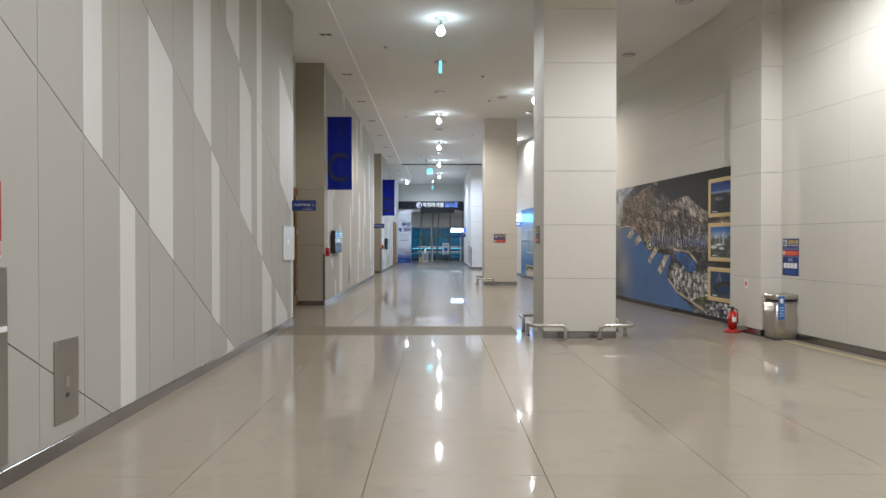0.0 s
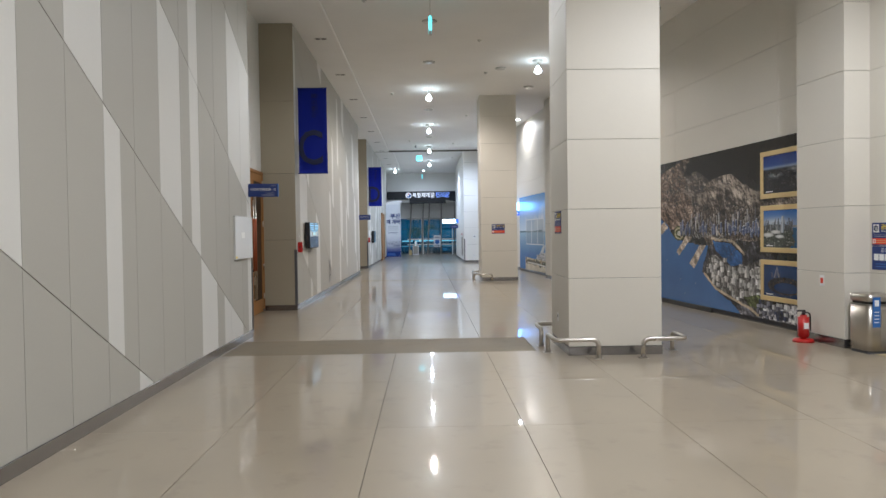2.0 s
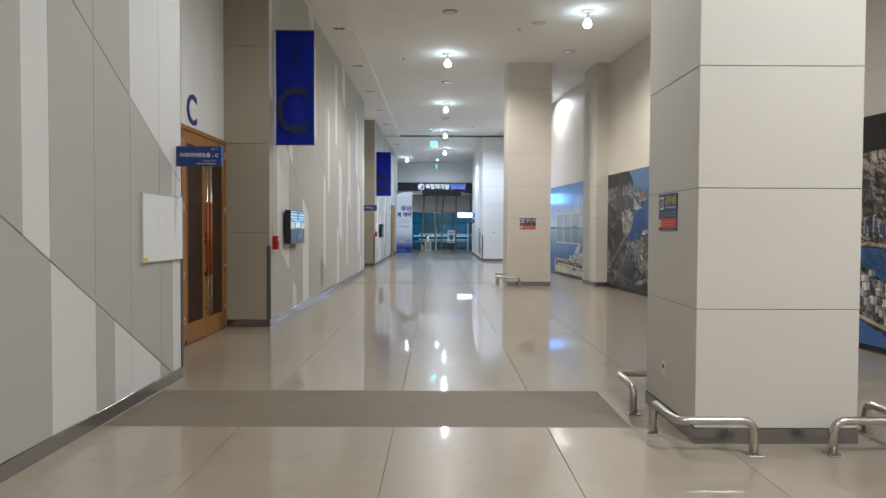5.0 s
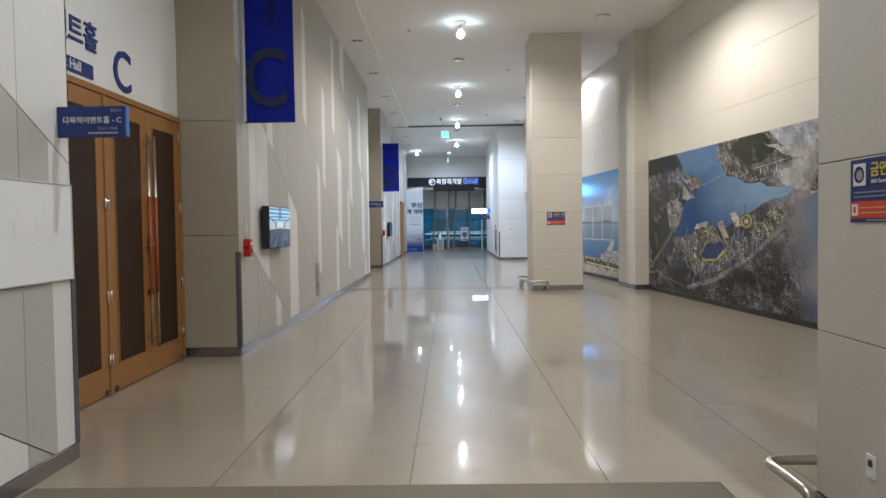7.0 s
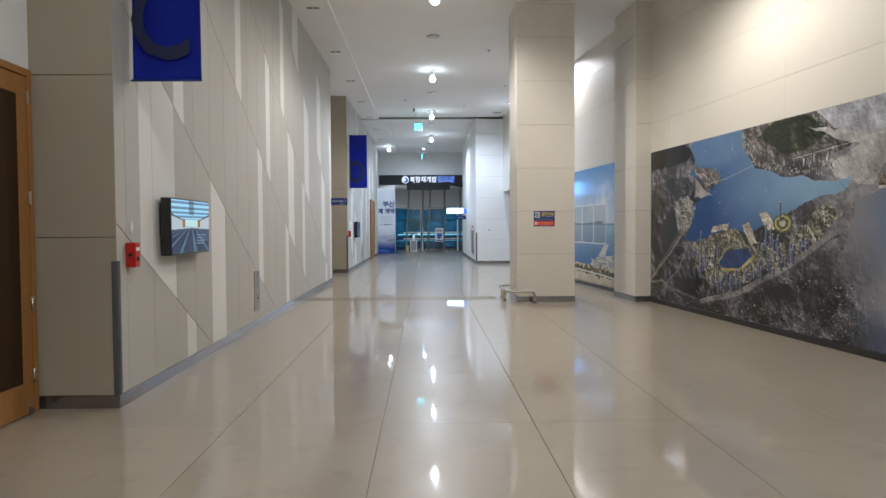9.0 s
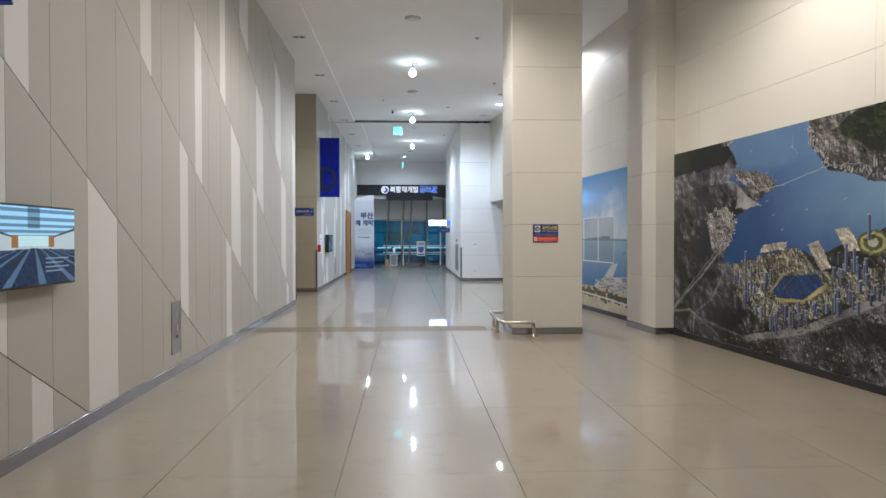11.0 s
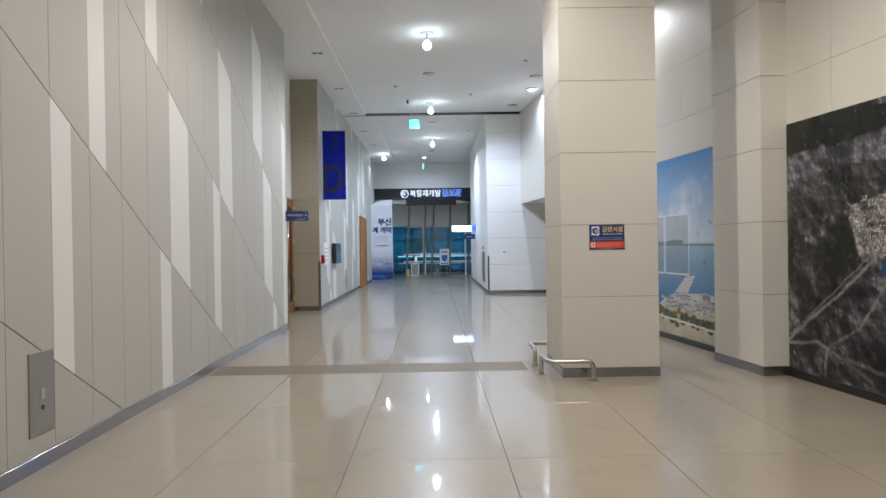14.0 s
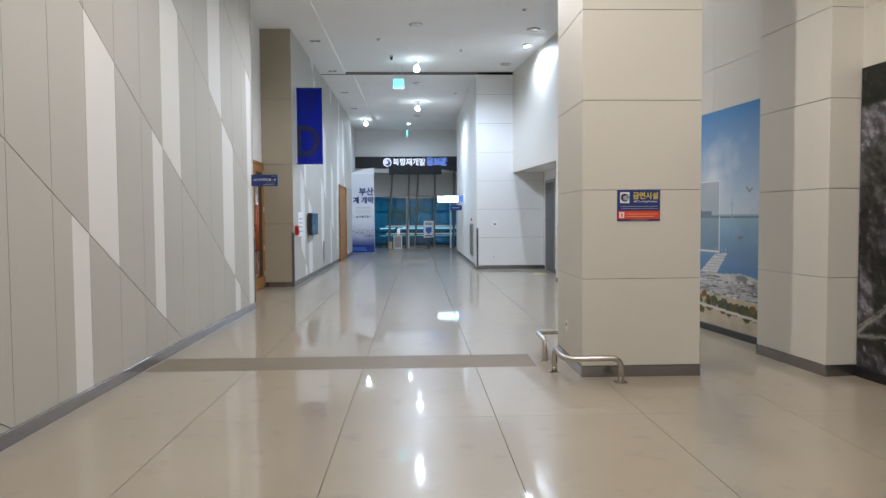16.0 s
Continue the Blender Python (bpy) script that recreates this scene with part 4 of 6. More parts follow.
    for p, q, h in ((2.24, 0.98, 50), (2.38, 0.90, 40), (4.68, 1.72, 26), (4.32, 1.34, 30), (4.45, 1.34, 25)):
        tower(p, q, 5, h, 1.15)
    # pale slabs of the near town along its quay
    for _ in range(70):
        tower(rng.uniform(8.9, 12.0), rng.normal(1.62, 0.05), int(rng.integers(3, 6)), int(rng.integers(8, 20)), rng.uniform(0.9, 1.6))
    # boats and wakes
    for p, q in ((2.35, 3.0), (3.3, 2.95), (2.9, 2.05), (3.6, 2.1), (3.1, 1.85), (4.3, 2.2), (2.75, 2.25), (7.0, 1.85), (7.3, 1.3), (8.9, 0.6), (9.1, 0.3), (9.6, 0.55), (8.2, 1.0)):
        road([(p, q), (p + 0.045, q + 0.015)], 1, (0.34, 0.40, 0.46), 0.8)
    road([(3.35, 3.1), (3.32, 2.95), (3.45, 2.85)], 1, (0.3, 0.42, 0.52), 0.5)
    return img


def terminal_view(H=250, W=540):
    """A seaside terminal under a clear sky with a far bridge; three grey panes stand in the picture."""
    u, v = np.meshgrid(np.linspace(0, 1, W), np.linspace(0, 1, H))
    t = np.clip((v - 0.50) / 0.5, 0, 1)[..., None]
    img = np.array((0.56, 0.66, 0.74)) * (1 - t) + np.array((0.07, 0.25, 0.55)) * t
    cloud = np.clip((vnoise(H, W, 4, 210) - 0.5) * 4, 0, 1) * np.clip(1 - abs(v - 0.72) * 4.5, 0, 1)
    blend(img, cloud * 0.9, (0.78, 0.80, 0.82))
    sea = v < 0.51
    ts = np.clip(v / 0.51, 0, 1)[..., None]
    img[sea] = ((np.array((0.035, 0.13, 0.34)) * (1 - ts ** 2) + np.array((0.30, 0.46, 0.58)) * ts ** 2) * (0.9 + 0.2 * vnoise(H, W, 20, 211))[..., None])[sea]
    hill = (v > 0.505) & (v < 0.515 + 0.035 * vnoise(H, W, 4, 212)[125][None] * (u < 0.75))
    img[hill] = (0.13, 0.20, 0.24)
    for k in range(3):
        a, b = 0.365 + 0.141 * k, 0.499 + 0.141 * k
        img[(u > a) & (u < b) & (v > 0.345) & (v < 0.675)] = img[(u > a) & (u < b) & (v > 0.345) & (v < 0.675)] * 0.55 + np.array((0.10, 0.12, 0.13))
        for pts in ([(a, 0.345), (a, 0.675), (b, 0.675), (b, 0.345), (a, 0.345)],):
            line(img, pts, 2, (0.72, 0.74, 0.75), 0.9)
    for a in (0.825, 0.928):
        line(img, [(a + 0.004, 0.49), (a + 0.004, 0.585)], 2, (0.35, 0.42, 0.48), 0.9)
        for d in (-0.04, -0.03, -0.02, -0.01, 0.02, 0.03, 0.04, 0.05):
            line(img, [(a + 0.004, 0.58), (a + d, 0.515)], 1, (0.45, 0.52, 0.58), 0.6)
    line(img, [(0.78, 0.512), (1.0, 0.512)], 2, (0.35, 0.42, 0.48), 0.9)
    for a, b in ((0.88, 0.615), (0.93, 0.65)):
        line(img, [(a, b + 0.02), (a + 0.01, b), (a + 0.02, b + 0.012)], 2, (0.25, 0.24, 0.23), 0.8)
    line(img, [(0.855, 0.41), (0.865, 0.415)], 3, (0.2, 0.2, 0.2), 0.9)
    wob = (vnoise(H, W, 8, 220) - 0.5) * 0.06
    roof = inside([(0.30, -0.1), (0.58, 0.13), (0.64, 0.20), (0.70, 0.235), (0.78, 0.25), (0.86, 0.265), (0.93, 0.245), (1.1, 0.26), (1.1, -0.1)], u, v + wob * 0.4)
    img[roof] = (np.array((0.52, 0.52, 0.51)) * np.clip(1 + 0.16 * relief(H, W, 9, 230, 3), 0.5, 1.3)[..., None])[roof]
    for s in range(9):
        tone = 0.16 + 0.07 * (s % 3)
        line(img, [(0.58 + 0.012 * s, 0.10 + 0.016 * s), (0.72, 0.125 + 0.013 * s), (0.80, 0.150 + 0.010 * s), (0.88, 0.215 - 0.010 * s), (1.0, 0.14 + 0.012 * s)], 1, (tone, tone * 1.05, tone * 1.1), 0.7)
    strokes(img, 140, 61, 0.62, 0.99, 0.14, 0.23, (0.01, 0.05), (0.005, 0.012), [(0.68, 0.68, 0.67), (0.22, 0.23, 0.24), (0.40, 0.40, 0.40)])
    img[(((u - 0.87) / 0.022) ** 2 + ((v - 0.238) / 0.013) ** 2) < 1] = (0.2, 0.22, 0.25)
    gang = inside([(0.70, 0.24), (0.775, 0.25), (0.815, 0.345), (0.765, 0.335)], u, v)
    img[gang] = (0.62, 0.63, 0.64)
    for s in range(7):
        line(img, [(0.705 + 0.009 * s, 0.245 + 0.014 * s), (0.775 + 0.006 * s, 0.252 + 0.013 * s)], 1, (0.24, 0.26, 0.30), 0.7)
    for s in range(4):
        line(img, [(0.77 + 0.012 * s, 0.335), (0.77 + 0.012 * s, 0.365)], 1, (0.6, 0.6, 0.58), 0.8)
    img[inside([(0.945, 0.30), (0.965, 0.37), (1.1, 0.385), (1.1, 0.24), (0.98, 0.25)], u, v + wob * 0.5)] = (0.50, 0.49, 0.46)
    ground = (v < 0.150 - 0.05 * (u - 0.7) + wob * 0.3) & (u > 0.34)
    img[ground] = (np.array((0.50, 0.43, 0.31)) * (0.7 + 0.5 * vnoise(H, W, 18, 222))[..., None])[ground]
    rng = np.random.default_rng(62)
    for _ in range(150):
        p = rng.uniform(0.36, 0.99)
        q = 0.105 - 0.04 * (p - 0.7) + rng.normal(0, 0.016)
        r1, r2 = rng.uniform(0.006, 0.016), rng.uniform(0.012, 0.024)
        tone = rng.uniform(0.6, 1.5)
        bush = ((u - p) / r1) ** 2 + ((v - q) / r2) ** 2 + 1.2 * (vnoise(H, W, 60, 223) - 0.5) < 1
        img[bush] = np.array((0.055, 0.062, 0.018) if rng.random() < 0.75 else (0.13, 0.075, 0.02)) * tone
    line(img, [(0.4, 0.10), (0.7, 0.085), (1.0, 0.06)], 3, (0.62, 0.60, 0.55), 0.9)
    return img


def mural(label, u0, u1, img, strip):
    """A print on a board on the slanting wall, from u0 (near) to u1 (far); read from the hall, the far end is on the viewer's left."""
    b = in_wall(thing("wall_mural", label, "mural"))
    z0, z1 = 0.10, 3.24
    part("board", box(-0.022, -0.001, u0, u1, 0.02, z1, 0.002), M["black_board"], b)
    m = Matrix.Translation((-0.026, u1 - 0.0005, z0)) @ Matrix.Rotation(radians(-90), 4, "Z")
    raster("print", img, u1 - u0 - 0.001, z1 - z0 - 0.004, PRINT, b, m)
    part("base_strip", box(-0.045, -0.002, u0 + strip, u1, 0.0, 0.098, 0.003), M["black"], b, "black base strip")
    return b


PANORAMA = harbour_panorama()
HALF = int(PANORAMA.shape[1] * 6.875 / LONG)
mural("aerial mural of a blue harbour bay with grey towers", -6.931, -0.055, PANORAMA[:, :HALF + 1], 0)
mural("aerial mural of a harbour town under dark mountains", -13.68, -6.932, PANORAMA[:, HALF:], 3.3)
TERMINAL = terminal_view()
mural("mural of a white seaside terminal under blue sky", 1.24, 6.9, TERMINAL[:, int(TERMINAL.shape[1] * 1.3 / 6.96):], 0)

# framed photographs on the town mural
for k, (za, zb, kind) in enumerate(((2.21, 3.03, 0), (1.28, 2.09, 1), (0.44, 1.15, 2))):
    f = in_wall(thing("framed_picture", ("dark blue evening coast", "daylight white stadium and sea", "night harbour with a lit tower")[kind] + " photograph in a pale wood frame", "picture", group="framed pictures"))
    ua, ub = -13.50, -12.16
    H, W = 90, 130
    uu, vv = np.meshgrid(np.linspace(0, 1, W), np.linspace(0, 1, H))
    n = vnoise(H, W, 6, 300 + k)
    wide = vnoise(H, W, 3, 320 + k)
    if kind == 1:
        # daylight: blue sky, hazy towers, white domes, water on the far side
        pic = np.array((0.30, 0.40, 0.48)) * (1 - vv[..., None]) + np.array((0.02, 0.13, 0.42)) * vv[..., None]
        blend(pic, np.exp(-((vv - 0.66) / 0.12) ** 2 - ((uu - 0.3) / 0.35) ** 2) * 0.8, (0.55, 0.60, 0.63))
        shore = (vv < 0.60 + 0.08 * (wide - 0.5)) & (uu < 0.72 + 0.3 * (n - 0.5))
        pic[shore] = (np.array((0.07, 0.08, 0.07)) * (0.4 + 1.2 * n)[..., None])[shore]
        water = (vv < 0.52) & ~shore
        pic[water] = (np.array((0.02, 0.09, 0.20)) * (0.7 + 0.6 * wide)[..., None])[water]
        blend(pic, np.where((abs(vv - 0.56) < 0.03) & (uu > 0.6), 0.8, 0.0), (0.20, 0.20, 0.17))
        strokes(pic, 90, 310, 0.02, 0.70, 0.40, 0.62, (0.015, 0.03), (0.06, 0.20), [(0.34, 0.36, 0.38), (0.20, 0.22, 0.25), (0.10, 0.11, 0.13)])
        strokes(pic, 130, 318, 0.0, 0.72, 0.06, 0.42, (0.012, 0.04), (0.02, 0.05), [(0.24, 0.24, 0.22), (0.03, 0.05, 0.03), (0.12, 0.13, 0.12), (0.42, 0.42, 0.40)])
        for cx, cy, rx, ry in ((0.12, 0.34, 0.13, 0.06), (0.30, 0.42, 0.12, 0.05), (0.40, 0.30, 0.10, 0.045)):
            dome = ((uu - cx) / rx) ** 2 + ((vv - cy) / ry) ** 2
            pic[dome < 1] = (np.array((0.62, 0.63, 0.62)) * (1.05 - 0.5 * dome)[..., None])[dome < 1]
        pic[inside([(0.44, 0.4), (0.50, 0.4), (0.50, 0.84), (0.45, 0.82)], uu, vv)] = (0.46, 0.50, 0.54)
        pic[inside([(0.475, 0.4), (0.50, 0.4), (0.50, 0.84), (0.475, 0.83)], uu, vv)] = (0.22, 0.26, 0.31)
    elif kind == 0:
        # dusk: deep blue sky over a dark city with pale streets
        pic = np.array((0.05, 0.14, 0.34)) * (1 - vv[..., None]) + np.array((0.004, 0.03, 0.20)) * vv[..., None]
        land = vv < 0.66 + 0.10 * (wide - 0.5)
        pic[land] = (np.array((0.010, 0.013, 0.020)) * (0.3 + 1.4 * n)[..., None])[land]
        blend(pic, np.exp(-((vv - 0.67) / 0.035) ** 2) * 0.55, (0.30, 0.38, 0.50))
        strokes(pic, 170, 311, 0.05, 0.97, 0.10, 0.58, (0.011, 0.03), (0.012, 0.03), [(0.14, 0.13, 0.12), (0.06, 0.07, 0.09), (0.01, 0.012, 0.018), (0.30, 0.27, 0.25)])
        for cx, cy, rx in ((0.80, 0.58, 0.16), (0.86, 0.36, 0.10), (0.30, 0.47, 0.12)):
            blend(pic, 0.75 * np.exp(-((uu - cx) / rx) ** 2 - ((vv - cy) / 0.045) ** 2) * np.clip(2.2 * n - 0.4, 0, 1), (0.42, 0.44, 0.46))
    else:
        # night: a lit headland with a tall bridge tower in dark blue water
        pic = np.array((0.012, 0.035, 0.10)) * (0.5 + 0.9 * wide + 0.5 * vv)[..., None]
        cape = (((uu - 0.52) / 0.42) ** 2 + ((vv - 0.36) / 0.27) ** 2 < 1) & (((uu - 0.55) / 0.30) ** 2 + ((vv - 0.30) / 0.17) ** 2 > 0.9)
        pic[cape] = (np.array((0.020, 0.022, 0.030)) * (0.4 + 1.3 * n)[..., None])[cape]
        strokes(pic, 190, 313, 0.12, 0.94, 0.10, 0.62, (0.011, 0.018), (0.012, 0.022), [(0.32, 0.20, 0.09), (0.20, 0.17, 0.13), (0.10, 0.12, 0.18)], lambda a, b: cape[int(b * H), int(a * W)])
        strokes(pic, 26, 314, 0.20, 0.44, 0.58, 0.68, (0.011, 0.02), (0.05, 0.16), [(0.16, 0.18, 0.24), (0.09, 0.10, 0.15)])
        line(pic, [(0.27, 0.60), (0.33, 0.93), (0.38, 0.60)], 2, (0.26, 0.26, 0.30), 0.8)
        strokes(pic, 60, 315, 0.05, 0.7, 0.03, 0.12, (0.011, 0.02), (0.012, 0.02), [(0.24, 0.22, 0.20), (0.10, 0.10, 0.12)])
    part("backing", box(-0.046, -0.027, ua, ub, za, zb), M["black"], f)
    raster("photograph", pic, ub - ua - 0.16, zb - za - 0.16, PRINT, f, Matrix.Translation((-0.050, ub - 0.08, za + 0.08)) @ Matrix.Rotation(radians(-90), 4, "Z"))
    for a, b, c, d in ((ua, ub, za, za + 0.085), (ua, ub, zb - 0.085, zb), (ua, ua + 0.085, za + 0.086, zb - 0.086), (ub - 0.085, ub, za + 0.086, zb - 0.086)):
        part("frame_bar", box(-0.065, -0.028, a, b, c, d, 0.006), M["gold"], f, "pale wood bar")
    part("caption_bar", box(-0.0525, -0.0505, ub - 0.36, ub - 0.16, za + 0.11, za + 0.125), M["sign_white"], f)


# ---- signs ----
def no_smoking_sign(m, w, h, group, lines=True):
    """A blue plate with a yellow heading, small print and a red strip. Its own x-z plane faces -y."""
    s = thing("no_smoking_sign", "blue and red no-smoking plate with yellow heading", "sign", group=group)
    s.matrix_basis = m
    part("plate", box(0, w, -0.006, 0, 0, h, 0.002), M["navy_sign"], s)
    part("picture_field", box(0.03 * w / 0.46, 0.13 * w / 0.46, -0.009, -0.0065, 0.58 * h, 0.93 * h), M["sign_white"], s)
    part("round_mark", disc(0.08 * w / 0.46, 0, 0, 0.002, 0.13 * h, n=20, matrix=Matrix.Translation((0, -0.0095, 0.755 * h)) @ Matrix.Rotation(radians(90), 4, "X")), M["navy"], s)
    part("round_mark_core", disc(0.088 * w / 0.46, -0.01 * h, 0, 0.001, 0.085 * h, n=18, matrix=Matrix.Translation((0, -0.012, 0.755 * h)) @ Matrix.Rotation(radians(90), 4, "X")), M["sign_grey"], s)
    text_part("heading", "금연시설", 0.24 * h, M["sign_yellow"], s, at(0.66 * w, -0.008, 0.80 * h), 0.001, 0.0015, width=0.58 * w)
    text_part("subheading", "NO Smoking Facilities", 0.085 * h, M["sign_white"], s, at(0.66 * w, -0.008, 0.63 * h), 0.001, width=0.55 * w)
    for k in range(2):
        part("text_bar", box(0.08 * w, 0.94 * w, -0.0085, -0.0065, (0.465 - 0.07 * k) * h, (0.482 - 0.07 * k) * h), M["sign_grey"], s)
    part("red_strip", box(0.02 * w, 0.98 * w, -0.009, -0.0062, 0.07 * h, 0.33 * h), M["sign_red"], s)
    part("warning_mark", box(0.05 * w, 0.16 * w, -0.0115, -0.0092, 0.11 * h, 0.29 * h), M["sign_white"], s)
    part("warning_core", box(0.085 * w, 0.125 * w, -0.0135, -0.0118, 0.15 * h, 0.25 * h), M["sign_red"], s)
    for k in range(2):
        part("text_bar", box(0.2 * w, (0.93 - 0.08 * k) * w, -0.0105, -0.0092, (0.222 - 0.08 * k) * h, (0.240 - 0.08 * k) * h), M["gold"], s)
    part("footer_bar", box(0.3 * w, 0.7 * w, -0.0085, -0.0065, 0.025 * h, 0.045 * h), M["sign_grey"], s)
    return s


no_smoking_sign(pose(2.50, 27.455, 1.66), 0.46, 0.33, "no-smoking plates")
no_smoking_sign(pose(2.13, 13.41, 1.66, 0, 0, -90), 0.48, 0.32, "no-smoking plates")
WALL_FACE = RW @ Matrix.Rotation(radians(-90), 4, "Z")
no_smoking_sign(RW @ pose(0.0, -14.80, 1.43, 0, 0, -90), 0.47, 0.32, "no-smoking plates")
info = thing("wall_notice", "blue wall notice with a row of white pictograms", "sign")
info.matrix_basis = RW @ pose(0.0, -14.80, 1.10, 0, 0, -90)
part("plate", box(0, 0.47, -0.006, 0, 0, 0.325, 0.002), M["navy_sign"], info)
text_part("heading", "금 연", 0.06, M["sign_white"], info, at(0.235, -0.008, 0.27), 0.001)
for k in range(4):
    part("pictogram", box(0.04 + 0.1 * k, 0.125 + 0.1 * k, -0.009, -0.0062, 0.13, 0.22), M["sign_white"], info)
for k in range(2):
    part("text_bar", box(0.08, 0.39, -0.009, -0.0062, 0.04 + 0.035 * k, 0.052 + 0.035 * k), M["sign_blue"], info)


# ---- things along the panelled wall ----
def service_plate(y0, y1, z0, z1):
    s = thing("service_plate", "brushed steel service plate set in the panelled wall", "service plate", (LEFT, (y0 + y1) / 2, z0), "service plates")
    w, h = (y1 - y0) / 2, z1 - z0
    door = part("plate", box(0.0, 0.012, -w, w, 0, h, 0.003), M["darksteel"], s)
    part("latch", disc(0, 0, 0, 0.008, 0.02, n=14, matrix=Matrix.Translation((0.012, 0.0, h * 0.32)) @ Matrix.Rotation(radians(90), 4, "Y")), M["rubber"], door)
    part("latch_plate", box(0.012, 0.017, -0.03, 0.03, h * 0.42, h * 0.55, 0.002), M["steel"], door)
    for yy, zz in ((-w + 0.02, 0.02), (w - 0.02, 0.02), (-w + 0.02, h - 0.02), (w - 0.02, h - 0.02)):
        part("screw", disc(0, 0, 0, 0.003, 0.006, n=8, matrix=Matrix.Translation((0.012, yy, zz)) @ Matrix.Rotation(radians(90), 4, "Y")), M["steel"], s)


service_plate(5.74, 6.10, 0.255, 0.915)
service_plate(23.88, 24.24, 0.28, 0.945)
service_plate(43.3, 43.65, 0.27, 0.97)

cab = thing("hose_cabinet", "grey steel fire cabinet set in the panelled wall", "cabinet", (LEFT, 4.40, 0.16))
part("body", box(0.0, 0.02, 0, 0.74, 0, 1.36, 0.004), M["darksteel"], cab)
part("door", box(0.02, 0.032, 0.03, 0.71, 0.03, 1.33, 0.004), M["darksteel"], cab)
part("handle", box(0.032, 0.05, 0.60, 0.69, 0.92, 0.96, 0.004), M["sign_white"], cab, "pale pull handle")
fs = thing("fire_notice", "white fire notice with a red lower band", "sign", (LEFT, 4.59, 1.585))
part("plate", box(0, 0.008, 0, 0.5, 0, 0.52, 0.002), M["sign_white"], fs)
part("red_band", box(0.008, 0.011, 0.01, 0.49, 0.01, 0.10), M["red"], fs)
for a, b, c, d in ((0.0, 0.5, 0.505, 0.52), (0.485, 0.5, 0.11, 0.504)):
    part("red_edge", box(0.008, 0.011, a, b, c, d), M["red"], fs)

wb = thing("whiteboard", "blank white board with a thin frame on the panelled wall", "whiteboard", (LEFT, 13.745, 1.325))
part("panel", box(0.0, 0.022, 0.008, 1.022, 0.008, 0.672, 0.002), M["board"], wb)
for a, b, c, d in ((0, 1.03, 0, 0.008), (0, 1.03, 0.672, 0.68), (0, 0.008, 0.008, 0.672), (1.022, 1.03, 0.008, 0.672)):
    part("frame_bar", box(0.0, 0.028, a, b, c, d, 0.002), M["lens"], wb)
part("label", box(0.022, 0.024, 0.36, 0.56, 0.33, 0.42), M["white"], wb, "faint grey smudge")
part("sticker", box(0.022, 0.025, 0.02, 0.12, 0.02, 0.05), M["sign_yellow"], wb, "small yellow sticker")


def television(y0, y1, z0, z1, seed, lit=True):
    tv = thing("wall_television", "black wall-mounted television showing a bright hall" if lit else "dark black television mounted on the panelled wall", "television", (LEFT, y0, z0))
    w, h = y1 - y0, z1 - z0
    part("mount", box(0.0, 0.05, w * 0.35, w * 0.65, h * 0.3, h * 0.7), M["black"], tv)
    part("case", box(0.035, 0.145, 0, w, 0, h, 0.008), M["black"], tv)
    H, W = 108, 192
    u, v = np.meshgrid(np.linspace(0, 1, W), np.linspace(0, 1, H))
    img = np.zeros((H, W, 3)) + (0.01, 0.04, 0.12)
    if lit:
        c = abs(u - 0.5)
        top = v > 0.62 + 0.42 * np.clip(c - 0.2, 0, 1)
        img[:] = (0.42, 0.52, 0.58)
        img[top] = (np.array((0.20, 0.42, 0.62)) * (0.55 + 1.0 * (np.sin(np.clip(v - 0.6, 0, 1) ** 0.7 * 62) > 0))[..., None])[top]
        img[top & (c < 0.07) & (v > 0.72)] *= 0.45
        edge = ~top & (v > 0.60 + 0.36 * np.clip(c - 0.2, 0, 1)) & (c > 0.16)
        img[edge] = (0.05, 0.06, 0.09)
        img[(c < 0.17) & (v > 0.50) & (v < 0.63)] = (0.48, 0.74, 0.82)
        img[(c > 0.17) & (c < 0.235) & (v > 0.48) & (v < 0.64)] = (0.28, 0.13, 0.04)
        seats = v < 0.47 - 0.06 * c
        rows_ = np.sin((u - 0.5) / np.maximum(0.55 - v, 0.06) * 9) > 0.75
        img[seats] = (np.array((0.006, 0.022, 0.065)) * (0.5 + vnoise(H, W, 22, seed, 1.8))[..., None])[seats]
        img[seats & rows_] = (0.07, 0.14, 0.24)
        for k in range(4):
            img[(u > 0.63) & (u < 0.92 - 0.07 * (k % 2)) & (abs(v - 0.33 + 0.055 * k) < 0.009)] = (0.16, 0.24, 0.36)
    else:
        img[:] = np.array((0.01, 0.05, 0.09)) + 0.03 * vnoise(H, W, 4, seed)[..., None]
    raster("screen", img, w - 0.03, h - 0.036, SCREEN, tv, Matrix.Translation((0.1475, 0.015, 0.02)) @ Matrix.Rotation(radians(90), 4, "Z"))
    return tv


television(19.78, 21.08, 1.375, 2.0, 1)
television(39.95, 41.1, 1.25, 1.88, 2, False)


